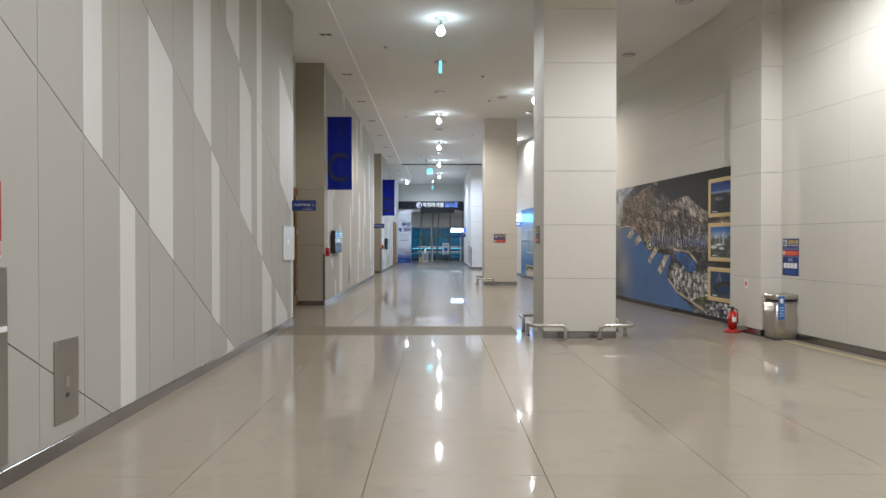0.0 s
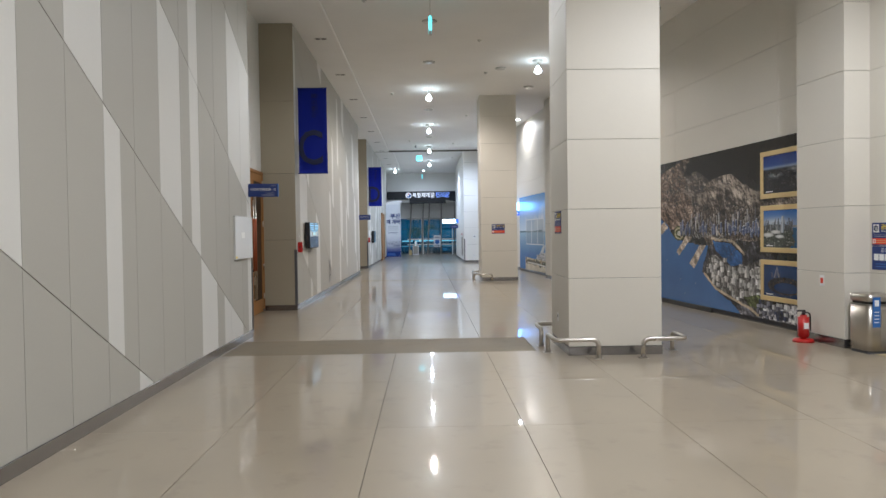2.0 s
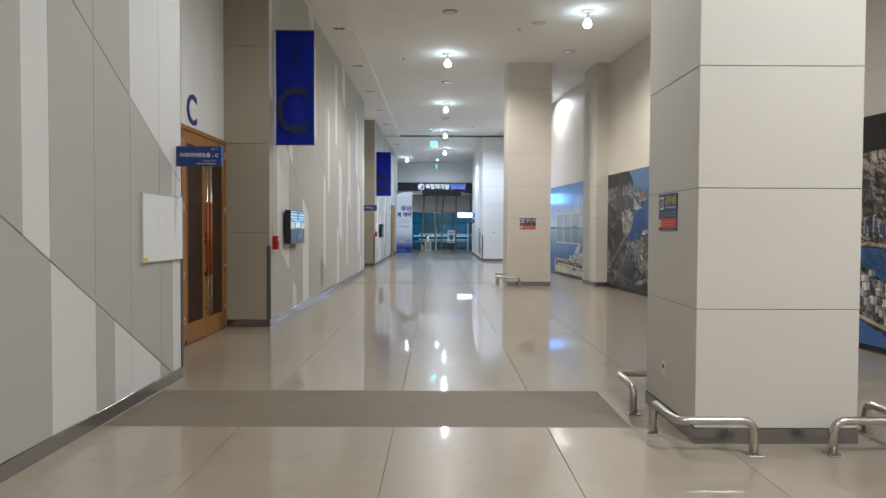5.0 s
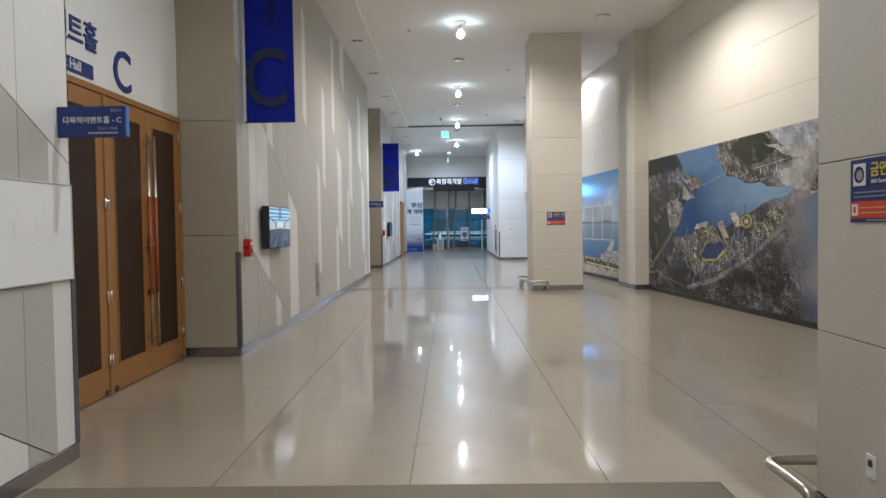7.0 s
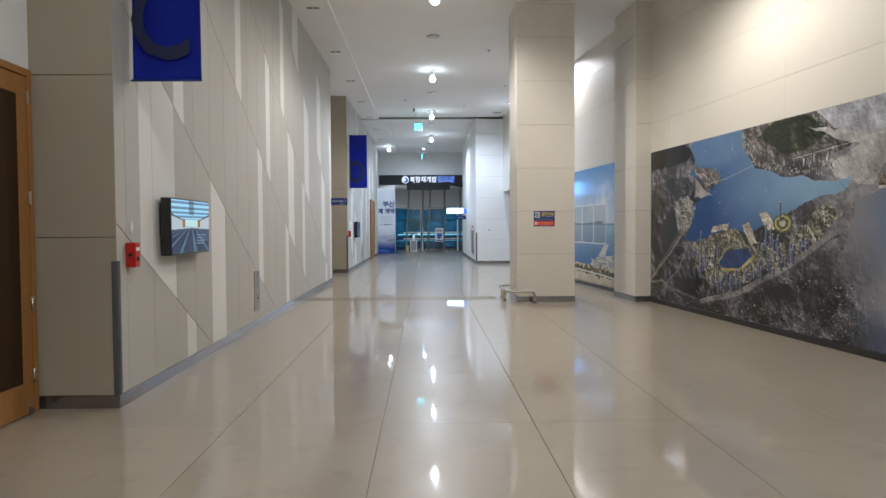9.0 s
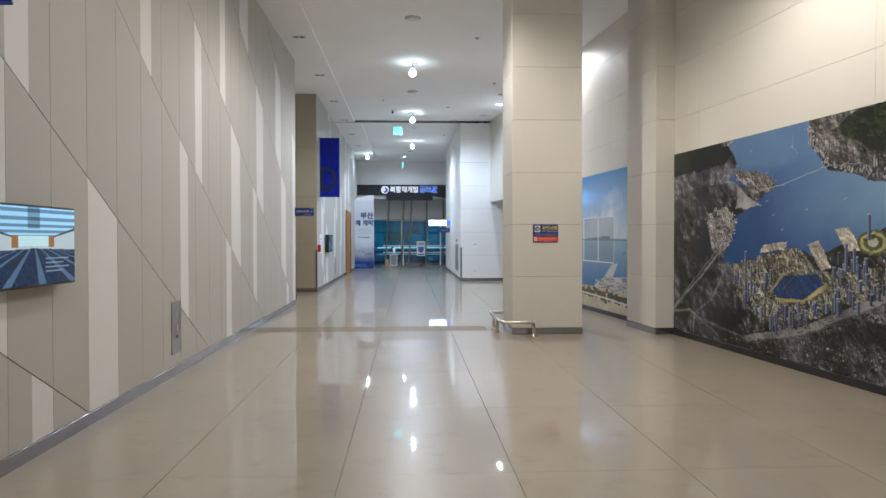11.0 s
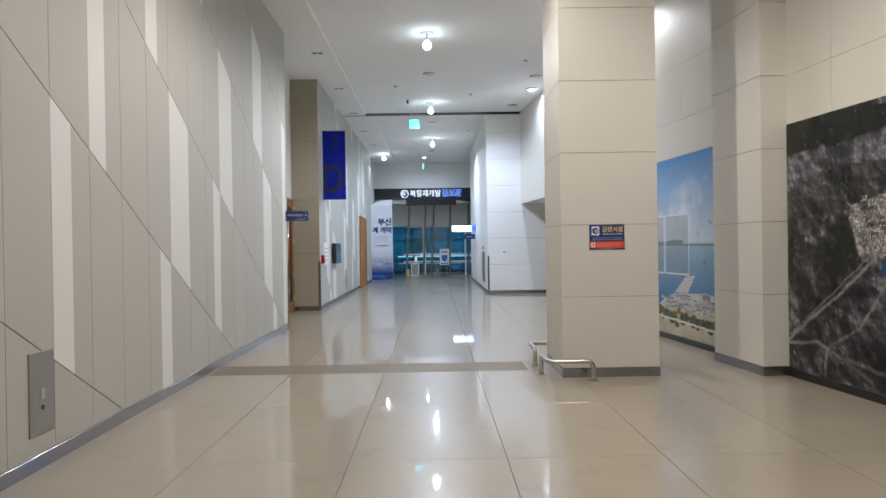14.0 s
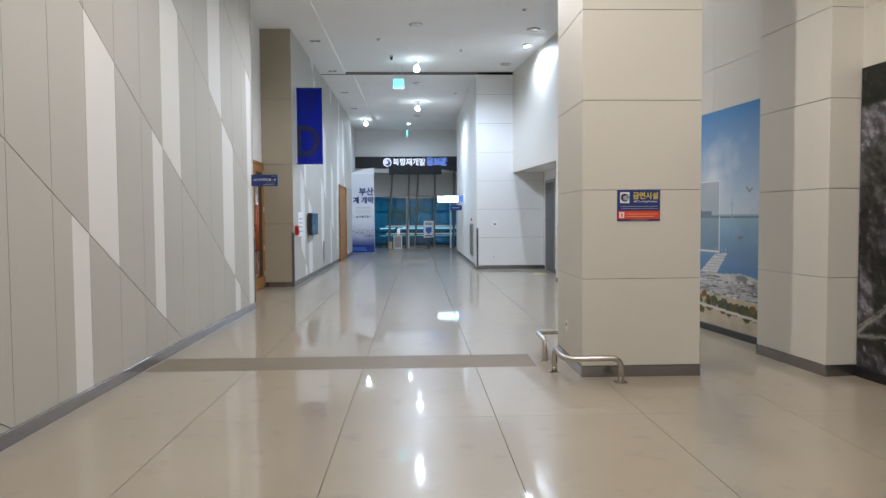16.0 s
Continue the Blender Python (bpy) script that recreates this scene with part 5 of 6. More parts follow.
def call_box(y):
    c = thing("fire_call_box", "small red fire call box on the wall", "alarm", (LEFT, y, 1.30), "call boxes")
    part("body", box(0, 0.095, 0, 0.12, 0, 0.235, 0.008), M["red"], c)
    part("button", disc(0, 0, 0, 0.01, 0.022, n=14, matrix=Matrix.Translation((0.095, 0.06, 0.08)) @ Matrix.Rotation(radians(90), 4, "Y")), M["black"], c)
    part("button", disc(0, 0, 0, 0.008, 0.02, n=14, matrix=Matrix.Translation((0.05, 0.0, 0.12)) @ Matrix.Rotation(radians(90), 4, "X")), M["black"], c)
    part("label", box(0.095, 0.098, 0.02, 0.10, 0.16, 0.19), M["sign_white"], c)
    p = thing("switch_plate", "small pale switch plate above the call box", "switch", (LEFT, y + 0.1, 1.62), "switch plates")
    part("plate", box(0, 0.01, 0, 0.07, 0, 0.12, 0.003), M["lens"], p)
    part("rocker", box(0.01, 0.014, 0.02, 0.05, 0.03, 0.09, 0.002), M["sign_white"], p)


call_box(18.98)
call_box(37.98)
note = thing("paper_notice", "white paper notice on the panelled wall", "notice", (LEFT, 38.5, 1.25))
part("sheet", box(0, 0.006, 0, 0.75, 0, 0.64, 0.002), M["sign_white"], note)
for k in range(4):
    part("text_bar", box(0.006, 0.008, 0.1, 0.62, 0.12 + 0.11 * k, 0.15 + 0.11 * k), M["sign_grey"], note)

# single wooden door further along
d3 = tagged(new("door_3"), "narrow closed oak door in the panelled wall", "door", kind="structure")
part("door_leaf", box(LEFT - 0.004, LEFT + 0.03, 48.17, 50.47, 0.012, 3.0, 0.004), M["wood"], d3)
for a, b in ((48.05, 48.165), (50.475, 50.59)):
    part("door_frame", box(LEFT - 0.004, LEFT + 0.06, a, b, 0, 3.08, 0.004), M["wood"], d3)
part("door_frame", box(LEFT - 0.004, LEFT + 0.06, 48.166, 50.474, 3.005, 3.08, 0.004), M["wood"], d3)
part("door_handle", tube([(LEFT + 0.03, 48.32, 1.0), (LEFT + 0.08, 48.32, 1.0), (LEFT + 0.08, 48.46, 1.0)], 0.012, bend=0.02), M["steel"], d3, "", True)

# ---- things by the slanting wall ----
bin_ = thing("litter_bin", "stainless steel litter bin with a blue label", "litter bin", (6.25, 12.36, 0), rz=math.degrees(ANG))


def rounded(w, d, z0, z1, r, n=5):
    bm = bmesh.new()
    ring = []
    for cx, cy, a0 in ((w - r, d - r, 0), (-w + r, d - r, 90), (-w + r, -d + r, 180), (w - r, -d + r, 270)):
        ring += [(cx + r * math.cos(radians(a0 + 90 * k / n)), cy + r * math.sin(radians(a0 + 90 * k / n))) for k in range(n + 1)]
    lo, hi = [bm.verts.new((x, y, z0)) for x, y in ring], [bm.verts.new((x, y, z1)) for x, y in ring]
    for i in range(len(ring)):
        j = (i + 1) % len(ring)
        bm.faces.new((lo[i], lo[j], hi[j], hi[i]))
    bm.faces.new(lo[::-1])
    bm.faces.new(hi)
    return bm


part("body", rounded(0.215, 0.20, 0.04, 0.66, 0.07), M["steel"], bin_, "", True)
part("plinth", rounded(0.205, 0.19, 0.0, 0.04, 0.06), M["rubber"], bin_)
part("lid", rounded(0.222, 0.207, 0.70, 0.79, 0.075), M["steel"], bin_, "", True)
part("opening", rounded(0.195, 0.18, 0.655, 0.705, 0.06), M["black"], bin_, "dark opening under the lid")
part("rim", rounded(0.219, 0.204, 0.645, 0.662, 0.073), M["darksteel"], bin_)
part("label", box(-0.17, -0.06, -0.2145, -0.2075, 0.36, 0.76), M["sign_blue"], bin_, "blue recycling label")
part("label_mark", box(-0.145, -0.085, -0.2165, -0.2147, 0.64, 0.72), M["sign_white"], bin_)
for k in range(4):
    part("text_bar", box(-0.15, -0.08, -0.2165, -0.2147, 0.42 + 0.045 * k, 0.432 + 0.045 * k), M["sign_white"], bin_)
part("side_panel", box(-0.04, 0.17, -0.205, -0.199, 0.09, 0.60, 0.004), M["steel"], bin_)

ext = thing("fire_extinguisher", "red fire extinguisher on a red floor stand", "extinguisher", (5.80, 13.28, 0))
part("stand", disc(0, 0, 0, 0.05, 0.16, 0.13, 24, bevel=0.008), M["red"], ext, "", True)
part("cylinder", disc(0, 0, 0.05, 0.40, 0.078, 0.078, 24, bevel=0.03), M["red"], ext, "", True)
part("label", box(-0.035, 0.035, -0.083, -0.079, 0.20, 0.29), M["sign_white"], ext)
part("neck", disc(0, 0, 0.40, 0.45, 0.03, 0.022, 14), M["black"], ext, "", True)
part("lever", box(-0.09, 0.03, -0.012, 0.012, 0.45, 0.475, 0.004), M["black"], ext)
part("hose", tube([(0.02, 0, 0.44), (0.10, 0.0, 0.43), (0.105, 0, 0.16)], 0.011, bend=0.05), M["black"], ext, "", True)
out = in_wall(thing("fire_sign", "small red and white fire sign on the pilaster", "sign"))
part("plate", box(-0.391, -0.386, -14.33, -14.23, 0.84, 1.0, 0.002), M["sign_white"], out)
part("mark", box(-0.393, -0.3915, -14.31, -14.25, 0.88, 0.96), M["sign_red"], out)
strip = in_wall(tagged(mesh_object("floor_strip", box(-0.33, -0.19, -33, -15.1, 0.0, 0.005, 0.002), M["yellow"]), "worn yellow strip on the floor beside the wall", "floor strip", kind="structure"))


def outlet(m):
    o = thing("wall_outlet", "white wall outlet plate", "outlet", group="outlets")
    o.matrix_basis = m
    part("plate", box(-0.04, 0.04, -0.008, 0, -0.06, 0.06, 0.003), M["sign_white"], o)
    part("socket", box(-0.018, 0.018, -0.0105, -0.0082, 0.0, 0.035, 0.002), M["black"], o)


outlet(pose(2.13, 13.22, 0.44, 0, 0, -90))
outlet(pose(2.13, 28.2, 0.44, 0, 0, -90))
outlet(pose(2.94, 43.2, 0.38))
wn = thing("toilet_notice", "small white notice with a dark figure mark", "notice", (2.88, 43.2, 1.40))
part("sheet", box(0, 0.19, -0.006, 0, 0, 0.2, 0.002), M["sign_white"], wn)
for k in range(2):
    part("mark", box(0.055 + 0.05 * k, 0.085 + 0.05 * k, -0.008, -0.0062, 0.06, 0.13), M["black"], wn)
lift = tagged(new("door_4"), "dark steel lift door in the recess", "door", kind="structure")
part("door_frame", box(4.585, 4.619, 41.3, 42.85, 0, 2.9, 0.004), M["darksteel"], lift)
part("door_leaf", box(4.575, 4.59, 41.4, 42.6, 0, 2.8, 0.002), M["rubber"], lift)
call = thing("lift_button", "dark lift call button plate", "button", (4.62, 40.98, 1.25))
part("plate", box(-0.014, 0, 0, 0.14, 0, 0.30, 0.003), M["navy_sign"], call)
part("lamp", box(-0.017, -0.0142, 0.04, 0.10, 0.16, 0.24), M["sign_blue"], call)

tac = tagged(new("floor_mark"), "yellow tactile tile before the lift door", "floor tile", kind="structure")
tac.location = (3.9, 40.6, 0.0)
part("tile", box(0, 0.42, 0, 0.8, 0.001, 0.007, 0.002), M["yellow"], tac)
hyd = thing("hydrant_cabinet", "steel hydrant cabinet with a red lamp on the block wall", "cabinet", (2.38, 44.6, 0.35))
part("body", box(-0.03, 0, 0, 1.3, 0, 1.15, 0.004), M["steel"], hyd)
part("door", box(-0.042, -0.03, 0.06, 1.24, 0.05, 1.10, 0.003), M["darksteel"], hyd)
part("red_lamp", disc(0, 0, 0, 0.04, 0.06, 0.04, 16, matrix=Matrix.Translation((-0.03, 0.3, 1.3)) @ Matrix.Rotation(radians(-90), 4, "Y")), M["red"], hyd, "", True)

# ---- ceiling fixtures ----
def pendant(x, y):
    p = thing("pendant_lamp", "lit bulb lamp on a short stem under the ceiling", "lamp", (x, y, CEIL), "ceiling lamps")
    part("canopy", disc(0, 0, -0.03, 0.002, 0.15, 0.16, 28, bevel=0.004), M["lens"], p, "", True)
    part("stem", disc(0, 0, -0.11, -0.03, 0.016, n=12), M["lens"], p, "", True)
    part("socket", disc(0, 0, -0.17, -0.11, 0.048, 0.03, 16), M["lens"], p, "", True)
    bm = bmesh.new()
    bmesh.ops.create_uvsphere(bm, u_segments=18, v_segments=14, radius=0.095)
    for v in bm.verts:
        k = max(0.0, v.co.z) / 0.095
        v.co.x, v.co.y, v.co.z = v.co.x * (1 - 0.25 * k), v.co.y * (1 - 0.25 * k), v.co.z * (1 + 0.25 * k)
    bmesh.ops.translate(bm, verts=bm.verts, vec=(0, 0, -0.285))
    part("bulb", bm, M["bulb"], p, "glowing white bulb", True)


for x, y in LIT_BULBS:
    pendant(x, y)


def downlight(x, y, r=0.15, lit=False):
    d = thing("ceiling_downlight", "round lit ceiling light beside the wall or added as fill" if lit else "round unlit ceiling light with a pale rim", "lamp", (x, y, CEIL), "round ceiling lights")
    part("rim", disc(0, 0, -0.028, 0.002, r, r + 0.012, 28, bevel=0.005), M["lens"], d, "", True)
    part("diffuser", disc(0, 0, -0.034, -0.0285, r - 0.03, n=28), M["bulb" if lit else "board"], d)
    part("shadow_gap", disc(0, 0, -0.004, 0.001, r + 0.02, n=28), M["rubber"], d)


for x, y in [(0.35, 11.6), (0.35, 18.95), (0.35, 22.7), (0.36, 30.1), (0.4, 37.6), (0.44, 45.1), (5.2, 14.2), (5.2, 18.2), (3.65, 26.1), (2.45, 23.5), (3.4, 38.0), (3.3, 30.6), (3.2, 42.0), (5.5, 10.0), (0.4, 53.0)]:
    downlight(x, y)
# The third is a made-up fitting for the light added before the header wall.
for x, y in [(4.12, 32.6), (3.50, 39.6), (0.0, 55.6)]:
    downlight(x, y, 0.12, True)
for x, y in [(2.05, 24.0), (1.6, 20.5), (-0.9, 27.0), (1.9, 31.5), (-0.6, 39.0), (1.7, 40.2), (2.9, 36.3), (-1.0, 17.5), (1.5, 14.0), (1.9, 47.0)]:
    s = thing("smoke_detector", "small white ceiling detector", "detector", (x, y, CEIL), "ceiling detectors")
    part("base", disc(0, 0, -0.02, 0.002, 0.055, n=20), M["lens"], s, "", True)
    part("dome", disc(0, 0, -0.05, -0.02, 0.02, 0.04, 20), M["lens"], s, "", True)
for y in np.arange(8.7, 53, 3.78):
    t = thing("twin_downlight", "recessed twin spotlight in the dropped strip", "lamp", (-2.27, float(y), CEIL - 0.07), "twin spotlights")
    part("frame", box(-0.15, 0.15, -0.075, 0.075, -0.008, 0.002, 0.002), M["lens"], t)
    for dx in (-0.07, 0.07):
        part("lens", disc(dx, 0, -0.014, -0.0085, 0.05, 0.055, 16), M["black"], t)


def exit_sign(x, y, rz):
    e = thing("exit_sign", "lit blue-green exit sign hanging from the ceiling", "exit sign", (x, y, CEIL), "exit signs", rz=rz)
    for dx in (-0.1, 0.1):
        part("hanger", disc(dx, 0, -0.40, 0.002, 0.008, n=8), M["lens"], e)
    part("case", box(-0.17, 0.17, -0.03, 0.03, -0.72, -0.40, 0.006), M["lens"], e)
    part("face", box(-0.155, 0.155, -0.034, -0.031, -0.705, -0.415), M["exit"], e, "glowing face")
    part("face", box(-0.155, 0.155, 0.031, 0.034, -0.705, -0.415), M["exit"], e, "glowing face")
    for dx in (-0.1735, 0.1705):
        part("glowing_edge", box(dx, dx + 0.003, -0.024, 0.024, -0.70, -0.42), M["exit"], e, "glowing edge")


exit_sign(-0.15, 42.3, 0)
exit_sign(-0.06, 55.0, 90)
exit_sign(0.35, 17.4, 90)
cc = thing("security_camera", "small dark security camera under the ceiling", "camera", (-0.32, 40.9, CEIL))
part("base", disc(0, 0, -0.04, 0.002, 0.05, n=16), M["lens"], cc)
part("housing", box(-0.035, 0.035, -0.12, 0.06, -0.13, -0.06, 0.012), M["black"], cc)
cc = thing("security_camera", "small dark security camera under the ceiling", "camera", (1.95, 12.2, CEIL))
part("base", disc(0, 0, -0.04, 0.002, 0.05, n=16), M["lens"], cc)
part("housing", box(-0.035, 0.035, -0.12, 0.06, -0.13, -0.06, 0.012), M["black"], cc)

# ---- the far end ----
lamp_sign = thing("lit_blade_sign", "glowing blue blade sign projecting from the slanting wall", "sign", (3.72, 34.35, 2.44))
part("case", box(0.0, 0.70, -0.05, 0.05, 0.0, 0.62, 0.008), M["lens"], lamp_sign)
part("face", box(0.02, 0.68, -0.055, -0.051, 0.24, 0.60), M["blue_glow"], lamp_sign, "glowing blue face")
part("face", box(0.02, 0.68, 0.051, 0.055, 0.24, 0.60), M["blue_glow"], lamp_sign, "glowing blue face")
part("lower_face", box(0.02, 0.68, -0.055, -0.051, 0.02, 0.22), M["letters_blue"], lamp_sign, "deep blue lower strip")
part("text_bar", box(0.08, 0.62, -0.058, -0.0555, 0.09, 0.15), M["tin"], lamp_sign)
part("arrow", prism([(0.0, 0.0), (0.16, 0.09), (0.0, 0.18)], 0, 0.003), M["tin"], lamp_sign, "white arrow").matrix_basis = Matrix.Translation((0.40, -0.056, 0.33)) @ Matrix.Rotation(radians(-90), 4, "Z")
part("bracket", box(0.70, 0.735, -0.03, 0.03, 0.2, 0.4, 0.004), M["lens"], lamp_sign)
led = thing("lit_blade_sign", "glowing white blade sign on the block wall", "sign", (2.38, 50.0, 2.36))
part("case", box(-1.12, 0.0, -0.06, 0.06, 0, 0.31, 0.008), M["lens"], led)
part("face", box(-1.08, -0.22, -0.065, -0.061, 0.03, 0.28), M["led"], led, "glowing white face")
part("face", box(-0.20, -0.02, -0.065, -0.061, 0.03, 0.28), M["letters_blue"], led, "blue end field")
for k in range(2):
    part("text_bar", box(-0.95, -0.35, -0.068, -0.0655, 0.09 + 0.09 * k, 0.12 + 0.09 * k), M["sign_blue"], led)

low = thing("direction_plate", "small navy direction plate below the glowing sign", "sign", (2.38, 50.9, 2.05))
part("plate", box(-0.52, 0.0, -0.02, 0.02, 0, 0.22, 0.004), M["navy_sign"], low)
part("text_bar", box(-0.44, -0.10, -0.0235, -0.0205, 0.09, 0.13), M["sign_grey"], low)

name = thing("hall_sign", "black header board with white and blue lettering", "sign", (0, 57.94, 4.42))
part("board", box(-3.05, 2.62, -0.05, 0.155, 0, 0.62, 0.006), M["black_board"], name)
part("sub_board", box(-1.1, 1.75, -0.04, 0.12, -0.33, -0.002, 0.006), M["black_board"], name)
part("arch", prism([(-3.05, 0.0), (-1.1, 0.0), (-1.6, -0.05), (-2.3, -0.16), (-3.05, -0.33)], -0.03, 0.02), M["black_board"], name).matrix_basis = Matrix.Rotation(radians(-90), 4, "Z") @ Matrix.Scale(-1, 4, (0, 1, 0))
disc_m = Matrix.Translation((-1.18, -0.056, 0.31)) @ Matrix.Rotation(radians(90), 4, "X")
part("round_mark", disc(0, 0, 0, 0.006, 0.23, n=28, matrix=disc_m), M["tin"], name)
part("round_mark_core", disc(0.02, -0.03, 0.006, 0.010, 0.165, n=24, matrix=disc_m), M["sign_blue"], name)
part("round_mark_core", disc(0.03, 0.11, 0.0105, 0.0125, 0.055, n=24, matrix=disc_m), M["sign_red"], name)
part("round_mark_core", disc(-0.05, 0.0, 0.013, 0.016, 0.085, n=24, matrix=disc_m), M["tin"], name)
text_part("white_words", "북항재개발", 0.42, M["tin"], name, at(0.0, -0.06, 0.30), 0.006, 0.008, width=1.75)
text_part("blue_words", "홍보관", 0.44, M["letters_pale"], name, at(1.50, -0.06, 0.31), 0.006, 0.022, width=1.12)
text_part("blue_words_core", "홍보관", 0.44, M["navy_sign"], name, at(1.50, -0.067, 0.31), 0.003, 0.0, width=1.08)

pst = thing("standing_poster", "tall white exhibition panel with blue harbour picture", "poster", (-2.88, 54.9, 0))
H, W = 200, 64
u, v = np.meshgrid(np.linspace(0, 1, W), np.linspace(0, 1, H))
img = np.zeros((H, W, 3)) + (0.72, 0.74, 0.78)
fade = np.clip((0.40 - v) * 4, 0, 1)
blend(img, fade * (0.75 + 0.5 * (vnoise(H, W, 4, 93, 0.4) - 0.5)), (0.17, 0.19, 0.33))
blend(img, np.clip((0.20 - v) * 9, 0, 1), (0.02, 0.05, 0.22))
blend(img, 0.75 * np.exp(-((u - 0.45) / 0.33) ** 2 - ((v - 0.255) / 0.028) ** 2), (0.40, 0.40, 0.47))
blend(img, 0.6 * np.exp(-((u - 0.75) / 0.2) ** 2 - ((v - 0.215) / 0.015) ** 2), (0.05, 0.06, 0.16))
blend(img, inside([(0.02, 0.03), (0.05, 0.075), (0.6, 0.07), (0.7, 0.015)], u, v) * 0.8, (0.05, 0.14, 0.42))
strokes(img, 26, 91, 0.0, 0.97, 0.20, 0.30, (0.03, 0.09), (0.004, 0.012), [(0.26, 0.28, 0.36), (0.12, 0.13, 0.22)])
for k in range(5):
    img[(abs(v - 0.58 + 0.018 * k) < 0.003) & (u > 0.2) & (u < 0.85)] = (0.5, 0.52, 0.56)
part("board", prism([(0, 0), (1.16, 0), (1.16, 4.22), (0.8, 4.19), (0.4, 4.1), (0, 3.95)], 0.0, 0.05), M["sign_white"], pst).matrix_basis = Matrix.Rotation(radians(90), 4, "Z") @ Matrix.Scale(-1, 4, (0, 1, 0))
raster("print", img[:, :], 1.14, 3.9, PRINT, pst, Matrix.Translation((0.01, -0.006, 0.01)))
text_part("heading", "부산", 0.40, M["navy_sign"], pst, at(0.76, -0.012, 3.02), 0.003, 0.014)
text_part("heading", "계 개막", 0.34, M["navy_sign"], pst, at(0.62, -0.012, 2.60), 0.003, 0.014)
text_part("subheading", "일 시대를 만들다", 0.10, M["navy_sign"], pst, at(0.6, -0.012, 1.80), 0.003, 0.002)

# end windows: leaning mullions, rails, glass and the night outside
win = tagged(new("window_1"), "tall end window with leaning steel mullions at night", "window", kind="structure")
for x, lean in ((-1.25, 0.28), (-0.2, 0.2), (0.28, 0.22), (1.36, 0.10), (2.5, 0.04)):
    part("mullion", tube([(x, 60.25, 0), (x + lean, 60.25, 4.6)], 0.055, 8), M["darksteel"], win)
for x in (2.28, 2.66):
    part("door_frame", box(x, x + 0.09, 59.9, 60.0, 0, 2.6, 0.008), M["white"], win)
part("door_frame", box(2.28, 2.75, 59.9, 60.0, 2.602, 2.7, 0.008), M["white"], win)
part("column_cover", box(-0.22, -0.05, 60.28, 60.4, 0, 2.95, 0.01), M["white"], win)
for z, r, mt in ((0.06, 0.05, "base"), (0.82, 0.04, "white"), (1.25, 0.05, "white"), (2.93, 0.06, "darksteel")):
    part("rail", box(-1.4, 2.74, 60.3, 60.38, z - r, z + r, 0.006), M[mt], win)
for a, b in ((-2.89, -1.4), (-1.38, 0.0), (0.02, 1.3), (1.32, 2.74)):
    pane = part("pane", box(a, b, 60.44, 60.452, 0.02, 2.94), M["glass"], win)
    pane.visible_shadow = False
H, W = 150, 280
u, v = np.meshgrid(np.linspace(0, 1, W), np.linspace(0, 1, H))
n = vnoise(H, W, 5, 400)
night = np.array((0.003, 0.022, 0.042)) * (0.2 + 1.2 * n)[..., None] + np.array((0.0, 0.042, 0.075)) * np.clip(1 - abs(v - 0.50) * 4.5, 0, 1)[..., None]
for k in range(12):
    a = 0.30 + 0.033 * k
    night[(abs(u - a) < 0.0022)] *= 0.4
night[(abs(v - 0.30) < 0.012) | (abs(v - 0.52) < 0.012)] *= 0.45
night[(abs(v - 0.345) < 0.007) & (u > 0.36)] = (0.26, 0.46, 0.54)
night[(abs(v - 0.27) < 0.005) & (u > 0.36)] = (0.12, 0.26, 0.32)
night[(v < 0.24) & (u > 0.56) & (vnoise(H, W, 12, 401) > 0.55)] = (0.004, 0.05, 0.10)
for cx, cv in ((0.44, 0.50), (0.47, 0.44), (0.535, 0.53)):
    for k in range(9):
        ang = k * 0.45 + 0.2
        for t in np.linspace(0, 1, 30):
            x, y = int((cx + 0.05 * t * math.cos(ang)) * W), int((cv + 0.10 * t * math.sin(ang) - 0.05 * t * t) * H)
            night[y:y + 2, x:x + 2] = (0.002, 0.02, 0.02)
night[(abs(u - 0.444) < 0.006) & (abs(v - 0.31) < 0.03)] = (2.0, 2.0, 1.8)
night[(abs(u - 0.47) < 0.004) & (abs(v - 0.36) < 0.02)] = (1.5, 1.5, 1.4)
night[v < 0.2] *= 0.5
night = night * np.array((1.1, 1.7, 1.9)) * np.where(v < 0.2, 0.7, 1.0)[..., None]
raster("backdrop", night, 14, 6, NIGHT, None, Matrix.Translation((-7, 64.5, -1)))
tagged(bpy.data.objects["backdrop"], "dim blue night outside the end window", "backdrop", kind="structure")

stand = thing("poster_stand", "white notice on a dark floor stand by the window", "sign stand", (1.05, 59.4, 0))
part("sheet", box(-0.28, 0.28, -0.02, 0.02, 0.62, 1.56, 0.006), M["sign_white"], stand)
part("heading_bar", box(-0.2, 0.2, -0.024, -0.0205, 1.32, 1.46), M["sign_grey"], stand)
part("shield_mark", prism([(-0.17, 1.2), (0.17, 1.2), (0.17, 0.95), (0, 0.8), (-0.17, 0.95)], 0, 0.003), M["sign_blue"], stand).matrix_basis = Matrix.Translation((0, -0.022, 0)) @ Matrix.Rotation(radians(-90), 4, "Z")
part("footer_bar", box(-0.22, 0.22, -0.024, -0.0205, 0.68, 0.74), M["navy"], stand)
part("pole", disc(0, 0.03, 0.02, 0.9, 0.02, n=12), M["black"], stand)
part("foot", disc(0, 0.03, 0, 0.02, 0.2, n=24), M["black"], stand)
easel = thing("display_frame", "white empty display frame on the floor by the window", "display stand", (-0.7, 59.5, 0))
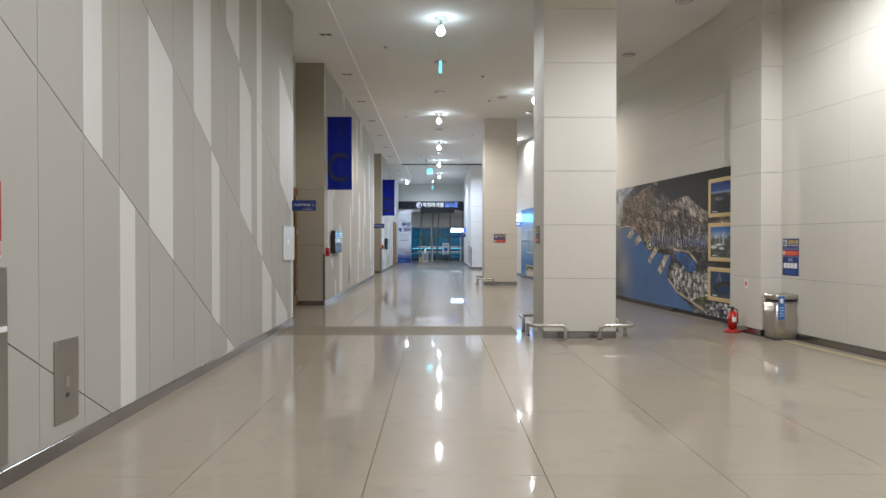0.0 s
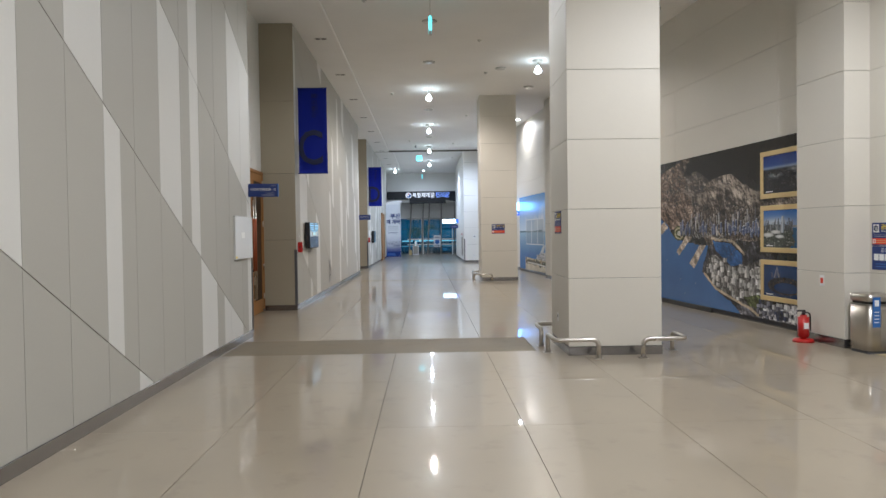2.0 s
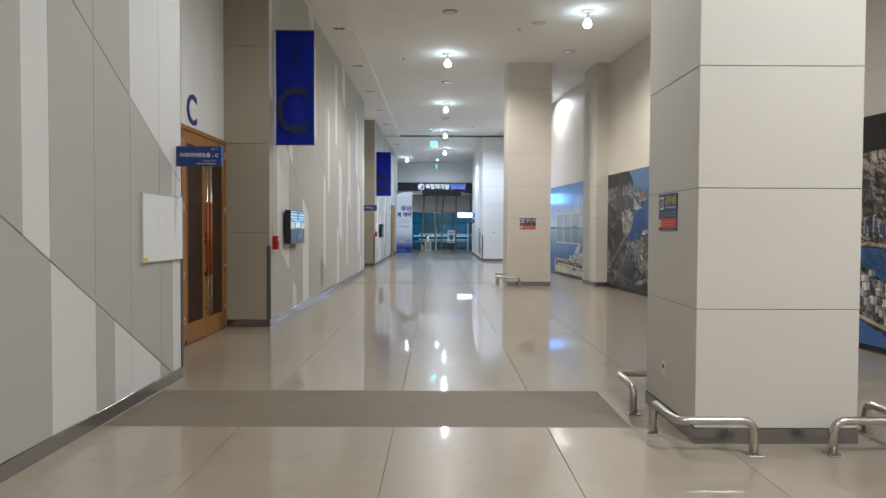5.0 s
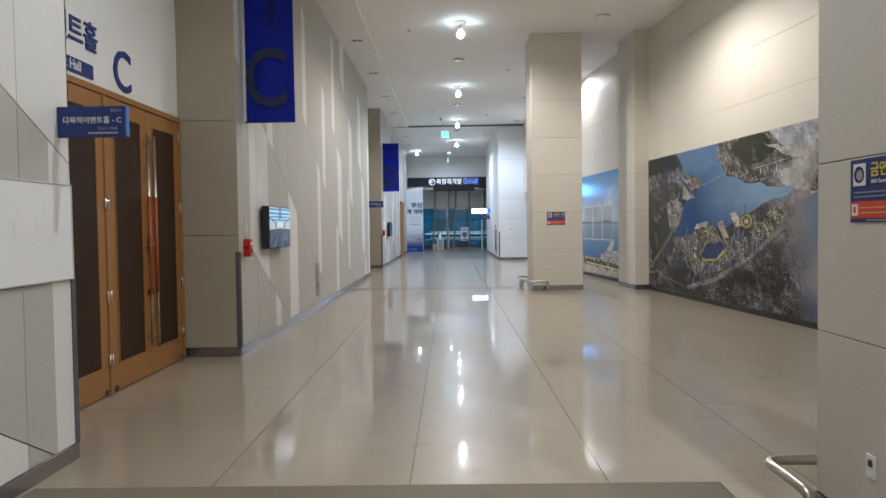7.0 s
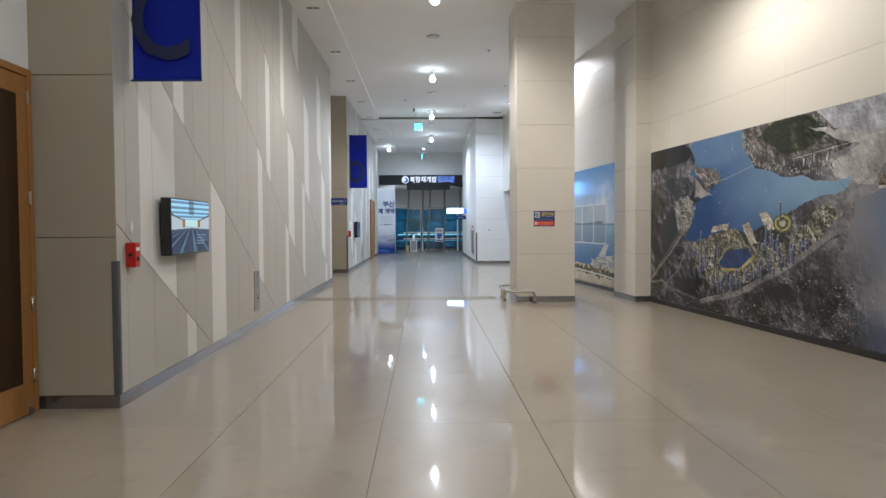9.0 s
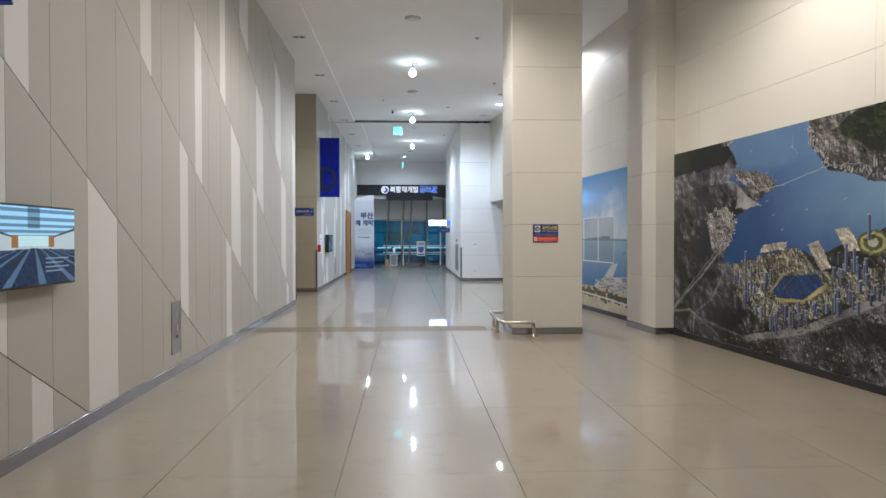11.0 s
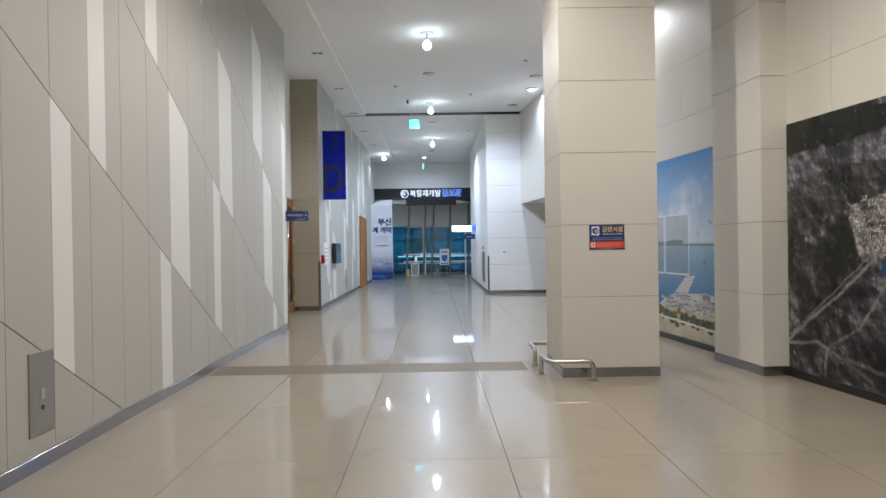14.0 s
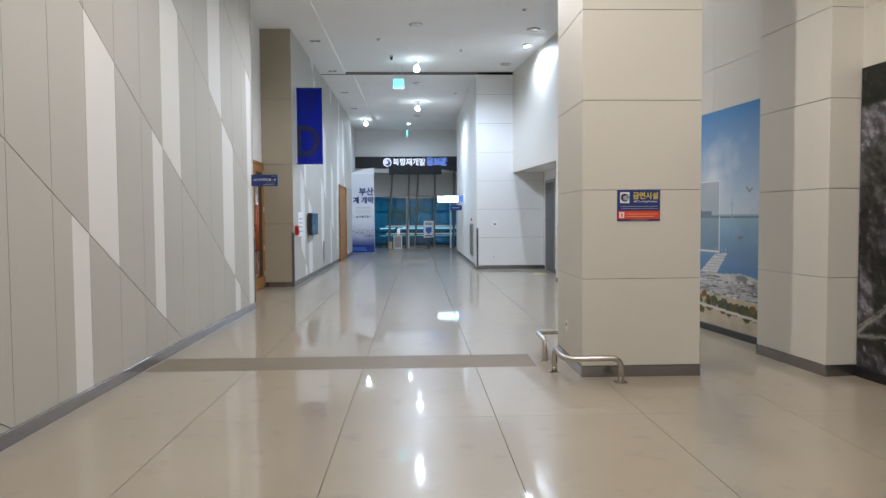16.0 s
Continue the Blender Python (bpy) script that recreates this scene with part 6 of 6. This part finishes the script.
for a, b, c, d in ((-0.24, -0.19, 0, 0.75), (0.19, 0.24, 0, 0.75), (-0.19, 0.19, 0.70, 0.75), (-0.19, 0.19, 0.0, 0.05)):
    part("frame_bar", box(a, b, -0.02, 0.02, c, d, 0.004), M["sign_white"], easel)
part("panel", box(-0.19, 0.19, -0.005, 0.005, 0.05, 0.70), M["darksteel"], easel)
bx = thing("cardboard_box", "small brown box on the floor by the window", "box", (-1.12, 59.6, 0))
part("body", box(-0.1, 0.1, -0.1, 0.1, 0, 0.38, 0.006), M["gold"], bx)
part("flap", box(-0.1, 0.1, -0.1, 0.1, 0.381, 0.39, 0.002), M["gold"], bx)

# ---- floor pieces, last ----
TILE = {}


def tile(x0, x1, y0, y1, mat="floor", name="tile"):
    w, d = round(x1 - x0 - (0.006 if x1 < 2.5 else 0.003), 3), round(y1 - y0 - 0.0025, 3)
    if w < 0.03 or d < 0.03:
        return
    if (w, d, mat) not in TILE:
        bm = box(-w / 2, w / 2, -d / 2, d / 2, -0.012, 0.0)
        me = bpy.data.meshes.new(name)
        bmesh.ops.recalc_face_normals(bm, faces=bm.faces)
        bm.to_mesh(me)
        bm.free()
        me.materials.append(M[mat])
        TILE[w, d, mat] = me
    ob = new(name, TILE[w, d, mat])
    ob.location = ((x0 + x1) / 2, (y0 + y1) / 2, 0)
    ob.parent = floor


XS = [-4.3] + [-1.53 + 1.2875 * k for k in range(7)] + [8.1]
BAND_X = (-2.69, 1.75)


def rows(y0, y1, n):
    return [y0 + (y1 - y0) * i / n for i in range(n + 1)]


for ys in (rows(NEAR, 12.90, 10), rows(14.21, 28.03, 7), rows(28.76, 62.0, 17)):
    for ya, yb in zip(ys, ys[1:]):
        for xa, xb in zip(XS, XS[1:]):
            tile(xa, xb, ya, yb)
for ya, yb in ((12.90, 14.21), (28.03, 28.76)):
    tile(*BAND_X, ya, yb, "matte", "band_tile")
    tile(XS[0], BAND_X[0], ya, yb)
    for xa, xb in zip([BAND_X[1]] + XS[4:], XS[4:]):
        tile(xa, xb, ya, yb)
